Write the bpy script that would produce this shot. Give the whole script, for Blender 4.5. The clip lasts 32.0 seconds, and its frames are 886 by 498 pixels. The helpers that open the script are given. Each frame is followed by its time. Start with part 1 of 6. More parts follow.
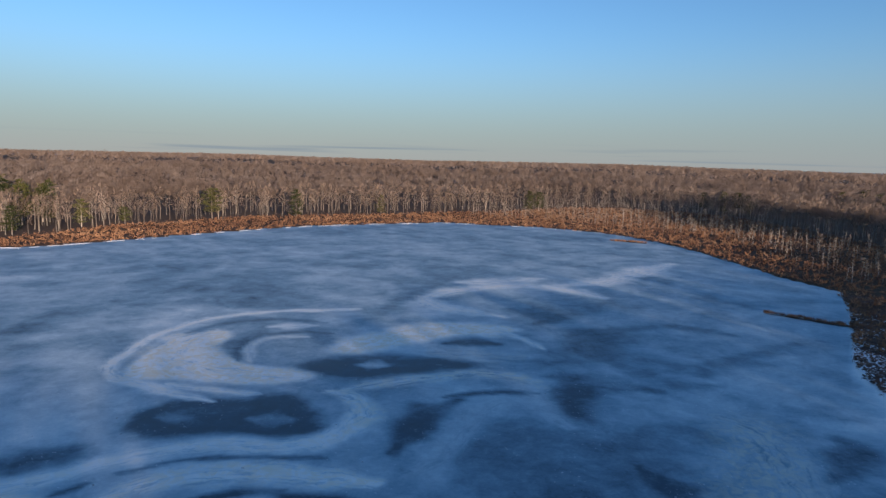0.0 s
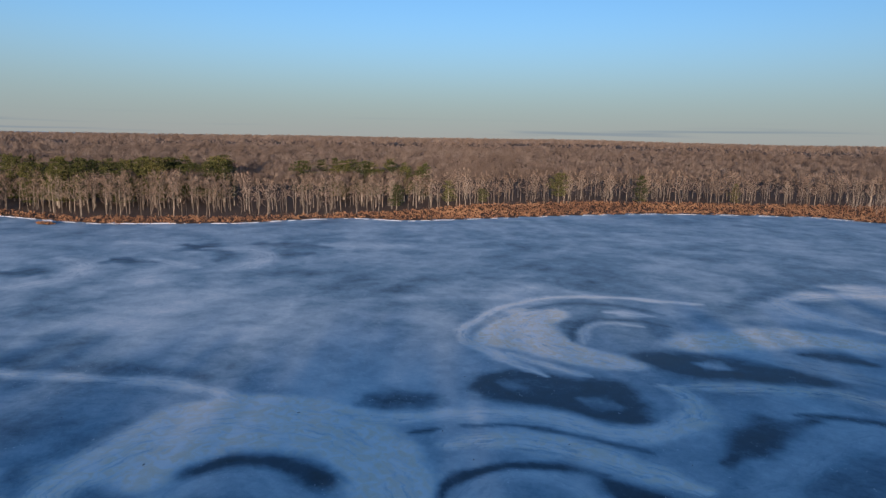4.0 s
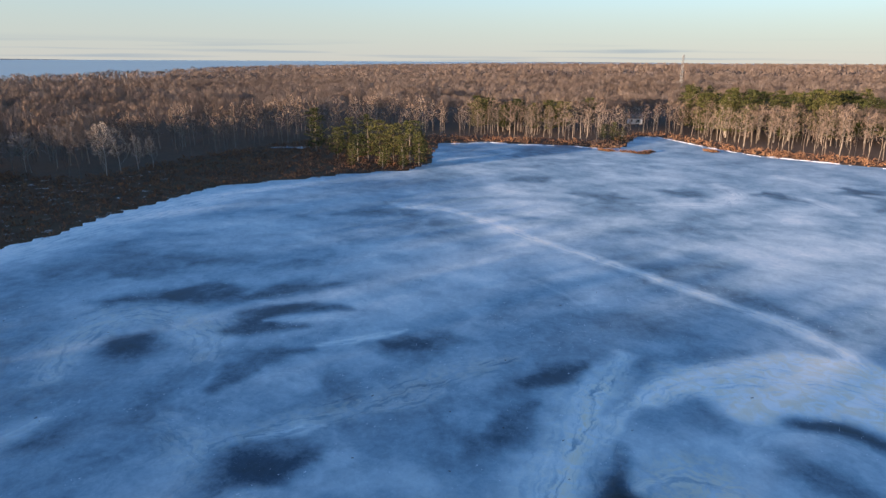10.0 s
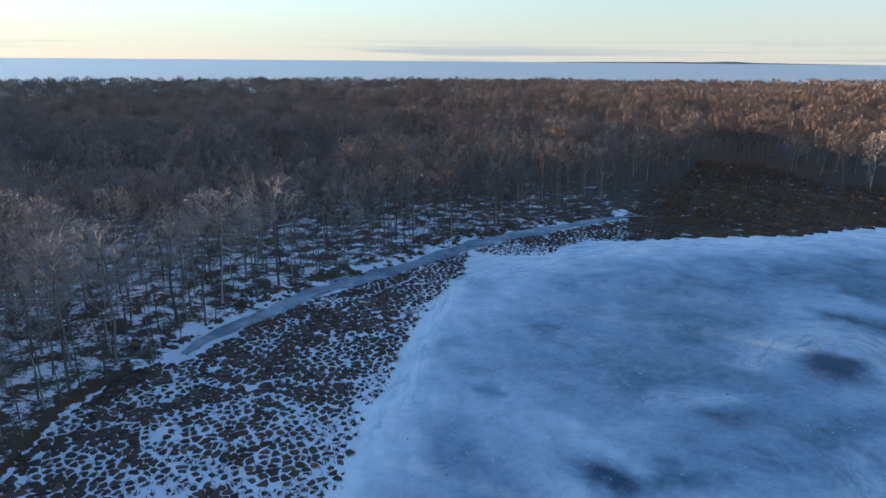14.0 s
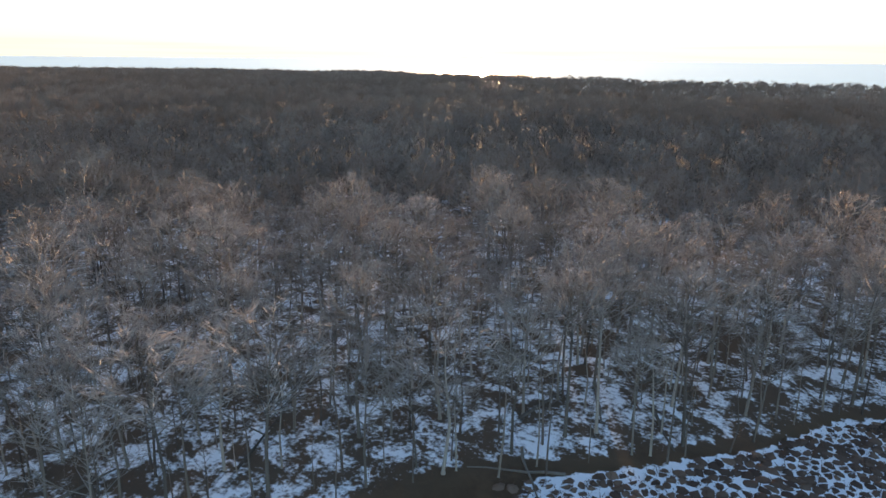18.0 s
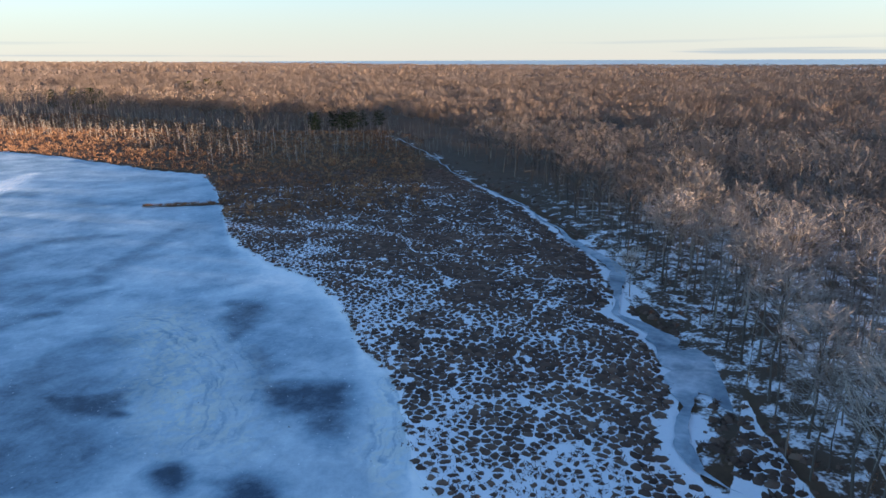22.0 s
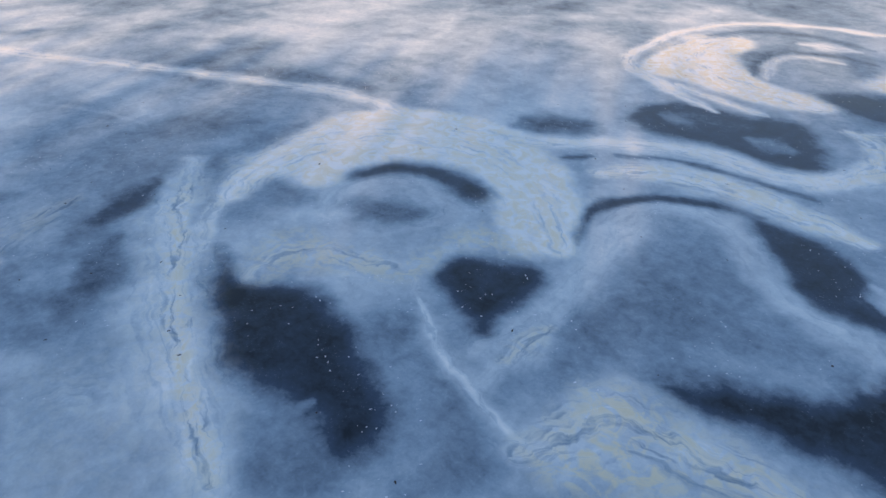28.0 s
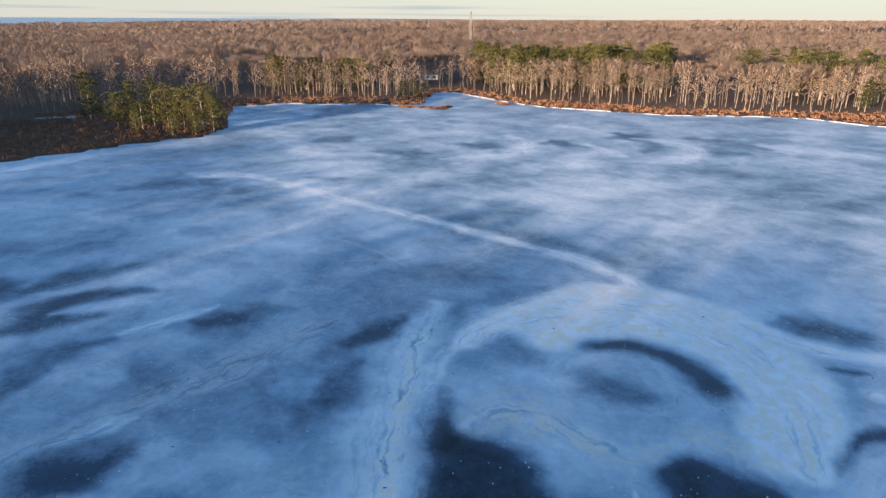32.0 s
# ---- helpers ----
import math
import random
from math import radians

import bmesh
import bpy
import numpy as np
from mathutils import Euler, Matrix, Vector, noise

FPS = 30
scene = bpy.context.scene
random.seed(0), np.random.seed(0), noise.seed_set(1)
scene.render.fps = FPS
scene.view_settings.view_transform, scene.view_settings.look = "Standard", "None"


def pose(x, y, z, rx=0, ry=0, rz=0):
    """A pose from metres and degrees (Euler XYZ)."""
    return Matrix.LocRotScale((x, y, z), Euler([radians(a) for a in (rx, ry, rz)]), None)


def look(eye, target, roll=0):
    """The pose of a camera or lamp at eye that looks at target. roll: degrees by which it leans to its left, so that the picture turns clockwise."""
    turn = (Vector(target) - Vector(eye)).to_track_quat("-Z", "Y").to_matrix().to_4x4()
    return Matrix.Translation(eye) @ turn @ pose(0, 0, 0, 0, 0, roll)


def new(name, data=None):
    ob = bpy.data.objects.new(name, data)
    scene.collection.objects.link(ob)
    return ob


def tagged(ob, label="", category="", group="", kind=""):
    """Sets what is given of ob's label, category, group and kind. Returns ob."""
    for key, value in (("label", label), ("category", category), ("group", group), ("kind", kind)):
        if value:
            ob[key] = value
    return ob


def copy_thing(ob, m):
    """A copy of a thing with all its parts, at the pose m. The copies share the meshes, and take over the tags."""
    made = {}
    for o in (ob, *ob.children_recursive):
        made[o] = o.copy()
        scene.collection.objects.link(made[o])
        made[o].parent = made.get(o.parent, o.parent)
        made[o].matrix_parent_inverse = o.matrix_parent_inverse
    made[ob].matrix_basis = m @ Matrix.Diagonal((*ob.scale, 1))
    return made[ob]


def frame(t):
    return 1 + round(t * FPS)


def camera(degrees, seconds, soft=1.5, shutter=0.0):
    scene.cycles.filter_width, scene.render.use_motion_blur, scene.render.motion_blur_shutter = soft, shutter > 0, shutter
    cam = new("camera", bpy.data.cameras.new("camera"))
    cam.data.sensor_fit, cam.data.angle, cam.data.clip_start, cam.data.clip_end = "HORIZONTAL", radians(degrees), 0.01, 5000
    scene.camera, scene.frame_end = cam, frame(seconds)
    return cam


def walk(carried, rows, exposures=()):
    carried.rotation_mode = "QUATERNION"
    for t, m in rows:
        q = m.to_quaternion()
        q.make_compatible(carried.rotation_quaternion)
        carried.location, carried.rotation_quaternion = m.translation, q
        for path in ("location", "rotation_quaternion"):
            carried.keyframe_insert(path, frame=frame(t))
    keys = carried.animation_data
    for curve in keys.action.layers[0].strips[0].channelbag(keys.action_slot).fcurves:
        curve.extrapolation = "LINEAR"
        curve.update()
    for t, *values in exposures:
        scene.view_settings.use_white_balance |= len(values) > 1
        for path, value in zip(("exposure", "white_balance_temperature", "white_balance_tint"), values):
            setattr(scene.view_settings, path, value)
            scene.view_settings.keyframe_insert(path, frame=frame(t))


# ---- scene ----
# ---------------------------------------------------------------- camera and its walk
EYE_Z = 35.0
cam = camera(68.0, 32.0)
# seconds, yaw to the left, pitch up, roll
TURNS = [
    (0, 0.00, -7.74, 1.53), (0.5, 3.17, -7.82, 1.51), (1, 6.30, -7.92, 1.47), (1.5, 10.82, -8.02, 1.43), (2, 14.75, -8.09, 1.35),
    (2.5, 18.47, -8.13, 1.27), (3, 22.20, -8.20, 1.23), (3.5, 25.98, -8.23, 1.10), (5.5, 40.47, -15.97, 0.98), (6, 45.70, -16.02, 0.82),
    (6.5, 50.86, -17.54, 0.74), (7, 55.17, -22.27, 0.49), (7.5, 59.07, -25.04, 0.43), (8, 63.59, -25.18, 0.46), (8.5, 69.55, -25.21, 0.51),
    (9, 74.43, -21.69, 0.38), (9.5, 78.97, -16.57, 0.35), (10, 82.87, -16.07, 0.34), (10.5, 90.53, -16.01, 0.28), (11, 99.59, -16.03, 0.21),
    (11.5, 107.04, -16.06, 0.15), (12, 113.99, -16.02, 0.24), (12.5, 120.54, -16.04, 0.13), (13, 127.20, -16.05, 0.17), (13.5, 134.97, -16.08, 0.35),
    (14, 143.51, -16.11, 0.49), (14.5, 152.03, -16.01, 0.19), (16.5, 182.42, -16.06, 0.69), (17, 191.06, -16.15, 0.76), (17.5, 199.72, -16.30, 0.99),
    (18, 210.61, -16.25, 0.55), (18.5, 222.42, -16.31, 0.43), (19, 232.92, -16.48, 0.19), (19.5, 242.01, -16.49, -0.02), (20, 255.29, -16.42, -0.23),
    (20.5, 270.47, -16.36, -0.13), (21, 285.28, -16.30, -0.10), (21.5, 299.51, -16.20, -0.20), (22, 308.37, -16.15, -0.25), (22.5, 317.11, -16.08, -0.23),
    (23, 328.26, -16.01, -0.12), (23.5, 339.83, -15.87, -0.23), (24, 349.64, -18.76, -0.07), (24.5, 358.05, -23.88, -0.12), (25, 365.60, -27.01, -0.10),
    (25.5, 372.37, -32.97, 0.09), (27.5, 397.82, -33.67, 0.09), (28, 403.39, -33.68, 0.15), (28.5, 409.34, -32.83, 0.13), (29, 415.30, -29.80, 0.21),
    (29.5, 419.48, -29.42, 0.29), (30, 420.78, -27.64, 0.29), (30.5, 422.08, -24.01, 0.40), (31, 424.22, -20.51, 0.35), (31.5, 425.16, -19.41, 0.38),
    (32, 425.78, -19.42, 0.33)]
EXPOSURES = [(0.0, 0.72, 6000, 10), (3.5, 0.58, 6000, 10), (5.5, 1.1, 6350, 12), (7.0, 1.7, 7100, 12), (9.0, 1.96, 7250, 12), (9.6, 1.55, 6950, 12),
             (10.0, 1.52, 6700, 12), (11.0, 1.69, 6800, 12), (12.0, 1.72, 6700, 12), (13.0, 1.82, 6600, 12), (14.5, 1.72, 7000, 12), (17.0, 2.3, 8800, 14),
             (19.3, 2.3, 9000, 14), (21.0, 2.2, 7350, 14), (22.0, 1.9, 6850, 12), (23.0, 1.85, 6350, 12), (24.0, 1.51, 6100, 12), (24.6, 1.77, 6500, 12),
             (25.0, 1.97, 7250, 16), (25.7, 2.17, 9900, 22), (29.0, 2.02, 9600, 22), (29.8, 2.07, 9900, 22), (31.0, 1.92, 7700, 14), (32.0, 1.72, 7000, 12)]
walk(cam, [(t, pose(0, 0, EYE_Z, 90 + p, 0, y) @ pose(0, 0, 0, 0, 0, r)) for t, y, p, r in TURNS], EXPOSURES)

# ---------------------------------------------------------------- world and sun
SUN_AZ, SUN_EL = 208.0, 5.5
world = bpy.data.worlds.new("world")
scene.world = world
world.use_nodes = True
wn, wl = world.node_tree.nodes, world.node_tree.links
wn.clear()
w_out = wn.new("ShaderNodeOutputWorld")
w_bg = wn.new("ShaderNodeBackground")
w_sky = wn.new("ShaderNodeTexSky")
w_sky.sky_type, w_sky.sun_disc = "NISHITA", False
w_sky.sun_elevation, w_sky.sun_rotation = radians(SUN_EL), radians(-SUN_AZ)
w_sky.altitude, w_sky.air_density, w_sky.dust_density, w_sky.ozone_density = 200, 1.0, 0.0, 3.2
w_bg.inputs["Strength"].default_value = 0.15
# haze low over the horizon, and a long thin cloud bank in it
w_co = wn.new("ShaderNodeTexCoord")
w_xyz = wn.new("ShaderNodeSeparateXYZ")
wl.new(w_co.outputs["Generated"], w_xyz.inputs[0])
w_low = wn.new("ShaderNodeMapRange")
w_low.interpolation_type = "SMOOTHERSTEP"
for k, val in ((1, 0.22), (2, -0.02), (3, 0.0), (4, 0.85)):
    w_low.inputs[k].default_value = val
wl.new(w_xyz.outputs[2], w_low.inputs[0])
w_haze = wn.new("ShaderNodeMix")
w_haze.data_type = "RGBA"
w_haze.inputs[7].default_value = (1.22, 1.37, 1.45, 1)
wl.new(w_low.outputs[0], w_haze.inputs[0])
w_deep = wn.new("ShaderNodeMix")
w_deep.data_type, w_deep.blend_type = "RGBA", "MULTIPLY"
w_deep.inputs[0].default_value = 1.0
w_deep.inputs[7].default_value = (0.94, 0.90, 0.96, 1)
wl.new(w_sky.outputs[0], w_deep.inputs[6])
wl.new(w_deep.outputs[2], w_haze.inputs[6])
w_st = wn.new("ShaderNodeVectorMath")
w_st.operation = "MULTIPLY"
w_st.inputs[1].default_value = (1.6, 1.6, 75)
wl.new(w_co.outputs["Generated"], w_st.inputs[0])
w_cn = wn.new("ShaderNodeTexNoise")
w_cn.inputs["Scale"].default_value, w_cn.inputs["Detail"].default_value = 1.3, 3
wl.new(w_st.outputs[0], w_cn.inputs["Vector"])
w_cm = wn.new("ShaderNodeMapRange")
w_cm.interpolation_type = "SMOOTHSTEP"
for k, val in ((1, 0.52), (2, 0.68), (3, 0.0), (4, 0.6)):
    w_cm.inputs[k].default_value = val
wl.new(w_cn.outputs["Fac"], w_cm.inputs[0])
w_cl = wn.new("ShaderNodeMapRange")
w_cl.interpolation_type = "SMOOTHSTEP"
for k, val in ((1, 0.032), (2, 0.010), (3, 0.0), (4, 1.0)):
    w_cl.inputs[k].default_value = val
wl.new(w_xyz.outputs[2], w_cl.inputs[0])
w_cf = wn.new("ShaderNodeMath")
w_cf.operation = "MULTIPLY"
wl.new(w_cm.outputs[0], w_cf.inputs[0])
wl.new(w_cl.outputs[0], w_cf.inputs[1])
w_cloud = wn.new("ShaderNodeMix")
w_cloud.data_type = "RGBA"
w_cloud.inputs[7].default_value = (0.70, 0.95, 1.2, 1)
wl.new(w_cf.outputs[0], w_cloud.inputs[0])
wl.new(w_haze.outputs[2], w_cloud.inputs[6])
# warm glow of the sun in the thin haze
w_dot = wn.new("ShaderNodeVectorMath")
w_dot.operation = "DOT_PRODUCT"
_az, _el = radians(SUN_AZ), radians(SUN_EL)
SUN_DIR = Vector((-math.sin(_az) * math.cos(_el), math.cos(_az) * math.cos(_el), math.sin(_el)))
w_dot.inputs[1].default_value = SUN_DIR
wl.new(w_co.outputs["Generated"], w_dot.inputs[0])
w_sum = w_cloud.outputs[2]
for power, tint in ((3, (0.30, 0.26, 0.20, 1)), (14, (0.36, 0.21, 0.10, 1)), (900, (7.0, 5.6, 3.4, 1))):
    w_pow = wn.new("ShaderNodeMath")
    w_pow.operation = "POWER"
    w_max = wn.new("ShaderNodeMath")
    w_max.operation = "MAXIMUM"
    wl.new(w_dot.outputs["Value"], w_max.inputs[0])
    w_max.inputs[1].default_value = 0.0
    wl.new(w_max.outputs[0], w_pow.inputs[0])
    w_pow.inputs[1].default_value = power
    w_add = wn.new("ShaderNodeMix")
    w_add.data_type, w_add.blend_type = "RGBA", "ADD"
    wl.new(w_pow.outputs[0], w_add.inputs[0])
    wl.new(w_sum, w_add.inputs[6])
    w_add.inputs[7].default_value = tint
    w_sum = w_add.outputs[2]
wl.new(w_sum, w_bg.inputs[0])
wl.new(w_bg.outputs[0], w_out.inputs[0])

sun = new("sun", bpy.data.lights.new("sun", "SUN"))
sun.data.energy, sun.data.angle, sun.data.color = 4.7, radians(1.0), (1.0, 0.74, 0.53)
sun.matrix_world = look(SUN_DIR * 300, (0, 0, 0))


# ---------------------------------------------------------------- materials
class Mat:
    """A small builder for node materials."""

    def __init__(self, name, rough=0.9, spec=0.3):
        self.m = bpy.data.materials.new(name)
        self.m.use_nodes = True
        self.n, self.l = self.m.node_tree.nodes, self.m.node_tree.links
        self.b = self.n["Principled BSDF"]
        self.b.inputs["Roughness"].default_value = rough
        self.b.inputs["Specular IOR Level"].default_value = spec

    def put(self, a, sock):
        if hasattr(a, "is_output"):
            self.l.new(a, sock)
        else:
            sock.default_value = a

    def pos(self, scale=(1, 1, 1)):
        g = self.n.new("ShaderNodeNewGeometry")
        k = self.n.new("ShaderNodeVectorMath")
        k.operation = "MULTIPLY"
        self.l.new(g.outputs["Position"], k.inputs[0])
        k.inputs[1].default_value = scale
        return k.outputs[0]

    def noise(self, scale, detail=3.0, vec=None, distort=0.0, rough=0.55):
        t = self.n.new("ShaderNodeTexNoise")
        t.inputs["Scale"].default_value, t.inputs["Detail"].default_value = scale, detail
        t.inputs["Distortion"].default_value, t.inputs["Roughness"].default_value = distort, rough
        self.l.new(vec if vec is not None else self.pos(), t.inputs["Vector"])
        return t.outputs["Fac"]

    def attr(self, name):
        a = self.n.new("ShaderNodeAttribute")
        a.attribute_name = name
        return a.outputs["Fac"]

    def ramp(self, fac, *stops):
        r = self.n.new("ShaderNodeValToRGB")
        e = r.color_ramp.elements
        while len(e) < len(stops):
            e.new(0.5)
        for k, (p, c) in zip(e, stops):
            k.position, k.color = p, (*c, 1) if len(c) == 3 else c
        self.l.new(fac, r.inputs[0])
        return r.outputs[0]

    def mix(self, fac, a, b, blend="MIX"):
        x = self.n.new("ShaderNodeMix")
        x.data_type, x.blend_type = "RGBA", blend
        self.put(fac, x.inputs[0])
        self.put(a if hasattr(a, "is_output") else (*a, 1), x.inputs[6])
        self.put(b if hasattr(b, "is_output") else (*b, 1), x.inputs[7])
        return x.outputs[2]

    def math(self, op, a, b=0.0, clamp=False):
        x = self.n.new("ShaderNodeMath")
        x.operation, x.use_clamp = op, clamp
        self.put(a, x.inputs[0])
        self.put(b, x.inputs[1])
        return x.outputs[0]

    def span(self, fac, lo, hi):
        x = self.n.new("ShaderNodeMapRange")
        x.interpolation_type = "SMOOTHSTEP"
        self.l.new(fac, x.inputs[0])
        x.inputs[1].default_value, x.inputs[2].default_value = lo, hi
        return x.outputs[0]

    def colour(self, c):
        self.put(c if hasattr(c, "is_output") else (*c, 1), self.b.inputs["Base Color"])
        return self

    def rough(self, r):
        self.put(r, self.b.inputs["Roughness"])
        return self

    def bump(self, height, strength=0.4, dist=0.1):
        x = self.n.new("ShaderNodeBump")
        x.inputs["Strength"].default_value, x.inputs["Distance"].default_value = strength, dist
        self.l.new(height, x.inputs["Height"])
        self.l.new(x.outputs[0], self.b.inputs["Normal"])
        return self

    def random(self):
        return self.n.new("ShaderNodeObjectInfo").outputs["Random"]


def wood_mat(name, dark, mid, pale, own=False):
    """Bark: grey-tan streaks running up the stem, tone from the tree."""
    m = Mat(name, 0.92, 0.15)
    tone = m.random() if own else m.attr("tone")
    n = m.noise(1.4, 4, m.pos((3.0, 3.0, 0.5)))
    c = m.ramp(m.math("ADD", m.math("MULTIPLY", tone, 0.65), m.math("MULTIPLY", n, 0.5)), (0.2, dark), (0.55, mid), (0.9, pale))
    m.colour(c).bump(n, 0.5, 0.05)
    return m.m


def twig_mat(name, a, b, c, own=False, single=0.4, rounded=False):
    """Fine bare twigs, tone from the tree and from the single twig; rounded ones take their shading from the crown's form."""
    m = Mat(name, 0.9, 0.1)
    tone = m.random() if own else m.attr("tone")
    isl = m.n.new("ShaderNodeNewGeometry").outputs["Random Per Island"]
    c = m.ramp(m.math("ADD", m.math("MULTIPLY", tone, 1 - single), m.math("MULTIPLY", isl, single)), (0.1, a), (0.5, b), (0.9, c))
    m.colour(c)
    if rounded:
        # each blade stands for a bundle of round twigs that face outwards from the crown, some of them sideways
        at = m.n.new("ShaderNodeAttribute")
        at.attribute_name = "outward"
        out = m.n.new("ShaderNodeVectorMath")
        out.operation = "NORMALIZE"
        m.l.new(at.outputs["Vector"], out.inputs[0])
        whole = None
        for k in range(4):
            d = m.n.new("ShaderNodeBsdfDiffuse")
            m.l.new(c, d.inputs["Color"])
            if k < 3:
                v = m.n.new("ShaderNodeCombineXYZ")
                for i, val in enumerate((math.cos(2.094 * k + 0.4), math.sin(2.094 * k + 0.4), 0.45)):
                    v.inputs[i].default_value = val
                m.l.new(v.outputs[0], d.inputs["Normal"])
            else:
                m.l.new(out.outputs[0], d.inputs["Normal"])
            if whole is None:
                whole = d.outputs[0]
            else:
                x = m.n.new("ShaderNodeMixShader")
                x.inputs[0].default_value = (1 / 2, 1 / 3, 0.22)[k - 1]
                m.l.new(whole, x.inputs[1])
                m.l.new(d.outputs[0], x.inputs[2])
                whole = x.outputs[0]
        m.l.new(whole, m.n["Material Output"].inputs["Surface"])
    return m.m


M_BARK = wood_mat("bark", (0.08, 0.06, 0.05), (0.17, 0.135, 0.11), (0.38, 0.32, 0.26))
M_BARK_OWN = wood_mat("bark_single", (0.09, 0.075, 0.062), (0.18, 0.15, 0.125), (0.38, 0.33, 0.28), True)
M_TWIG = twig_mat("twigs", (0.30, 0.25, 0.22), (0.43, 0.365, 0.325), (0.57, 0.50, 0.445), False, 0.2, True)
M_TWIG_OWN = twig_mat("twigs_single", (0.21, 0.18, 0.157), (0.31, 0.265, 0.232), (0.43, 0.375, 0.335), True)
# lighter copy of the bark: sunlight on the lakeside stems put into the colour
M_BARK_SUNLIT = wood_mat("sunlit_bark", (0.10, 0.08, 0.065), (0.20, 0.165, 0.135), (0.38, 0.33, 0.27))
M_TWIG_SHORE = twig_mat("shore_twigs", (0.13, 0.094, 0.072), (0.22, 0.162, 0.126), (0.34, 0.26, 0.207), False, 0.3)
M_NEEDLE = twig_mat("needles", (0.030, 0.045, 0.014), (0.060, 0.075, 0.022), (0.11, 0.12, 0.035))
# paler than real twigs: haze and low sun put into the far crowns
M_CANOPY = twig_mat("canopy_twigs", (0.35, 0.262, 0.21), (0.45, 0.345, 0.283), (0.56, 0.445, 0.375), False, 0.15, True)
M_SEDGE = twig_mat("sedge", (0.115, 0.066, 0.045), (0.25, 0.13, 0.072), (0.42, 0.25, 0.14))
M_SHRUB = twig_mat("shrub_twigs", (0.22, 0.18, 0.145), (0.33, 0.275, 0.225), (0.45, 0.385, 0.32))


def ground_mat():
    m = Mat("ground", 0.95, 0.1)
    big, mid, fine = m.noise(0.05, 4), m.noise(0.35, 5, None, 0.6), m.noise(2.2, 5)
    litter = m.mix(mid, (0.075, 0.05, 0.036), (0.16, 0.11, 0.075))
    litter = m.mix(m.math("MULTIPLY", fine, 0.5), litter, (0.17, 0.12, 0.085))
    peat = m.mix(m.span(mid, 0.35, 0.7), (0.065, 0.040, 0.028), (0.13, 0.078, 0.048))
    peat = m.mix(m.math("MULTIPLY", fine, 0.6), peat, (0.15, 0.085, 0.045))
    peat = m.mix(m.span(big, 0.45, 0.7), peat, (0.11, 0.072, 0.042))
    base = m.mix(m.attr("bog"), litter, peat)
    patch = m.math("ADD", m.math("MULTIPLY", mid, 0.65), m.math("MULTIPLY", fine, 0.35))
    snow = m.span(m.math("ADD", patch, m.math("SUBTRACT", m.attr("snow"), 1.0)), -0.06, 0.06)
    white = m.mix(fine, (0.80, 0.82, 0.85), (0.90, 0.91, 0.92))
    m.colour(m.mix(snow, base, white)).bump(m.math("ADD", fine, m.math("MULTIPLY", snow, 0.5)), 0.6, 0.12)
    return m.m


def ice_mat():
    """Lake ice: clear dark ice, milky snow-ice, cream slush ice drawn out in filaments, fine scratches and frost."""
    m = Mat("lake_ice", 0.4, 0.16)
    pale, cream, fila = m.attr("pale"), m.attr("cream"), m.attr("fila")
    warp = m.noise(0.12, 3, None, 0.9, 0.5)
    soft = m.noise(0.42, 3, None, 0.8, 0.5)
    fine = m.noise(1.6, 5, None, 0.6, 0.6)
    grit = m.noise(4.5, 5, None, 0.3, 0.75)
    v = m.math("ADD", pale, m.math("MULTIPLY", m.math("SUBTRACT", warp, 0.5), 0.36))
    v = m.math("ADD", v, m.math("MULTIPLY", m.math("SUBTRACT", soft, 0.5), 0.24))
    v = m.math("ADD", v, m.math("MULTIPLY", m.math("SUBTRACT", fine, 0.5), 0.20))
    # filaments run along the drawn-out slush
    flow = m.n.new("ShaderNodeCombineXYZ")
    m.l.new(m.math("ADD", m.math("MULTIPLY", m.attr("along"), 0.17), m.math("MULTIPLY", warp, 0.8)), flow.inputs[0])
    m.l.new(m.math("ADD", m.math("MULTIPLY", m.attr("across"), 1.25), m.math("MULTIPLY", soft, 2.2)), flow.inputs[1])
    thread = m.noise(1.0, 4, flow.outputs[0], 0.5, 0.6)
    ridge = m.math("SUBTRACT", 1.0, m.math("MULTIPLY", m.math("ABSOLUTE", m.math("SUBTRACT", thread, 0.5)), 9.0), True)
    v = m.math("SUBTRACT", m.math("MINIMUM", v, 1.0), m.math("MULTIPLY", fila, 0.14))
    v = m.math("ADD", v, m.math("MULTIPLY", m.math("MULTIPLY", m.math("SUBTRACT", thread, 0.48), fila), 1.6))
    v = m.math("ADD", v, m.math("MULTIPLY", m.math("SUBTRACT", grit, 0.5), 0.12))
    c = m.ramp(v, (0.0, (0.016, 0.024, 0.031)), (0.22, (0.047, 0.083, 0.125)), (0.48, (0.27, 0.385, 0.46)), (0.70, (0.56, 0.66, 0.695)), (0.88, (0.87, 0.89, 0.87)), (1.0, (0.96, 0.95, 0.90)))
    patch = m.noise(0.55, 4, None, 1.2, 0.6)
    k = m.math("MULTIPLY", cream, m.math("MULTIPLY", m.span(patch, 0.40, 0.58), m.span(thread, 0.30, 0.55)))
    c = m.mix(m.math("MULTIPLY", k, 0.85), c, (0.86, 0.74, 0.51))
    c = m.mix(m.math("MULTIPLY", m.math("MULTIPLY", fila, ridge), 0.6), c, (0.97, 0.95, 0.90))
    frost = m.math("MULTIPLY", m.span(grit, 0.60, 0.72), m.span(soft, 0.46, 0.62))
    c = m.mix(m.math("MULTIPLY", frost, 0.42), c, (0.76, 0.81, 0.85))
    m.colour(c).rough(m.math("ADD", 0.36, m.math("MULTIPLY", v, 0.45)))
    m.bump(fine, 0.10, 0.05)
    return m.m


M_GROUND, M_ICE = ground_mat(), ice_mat()


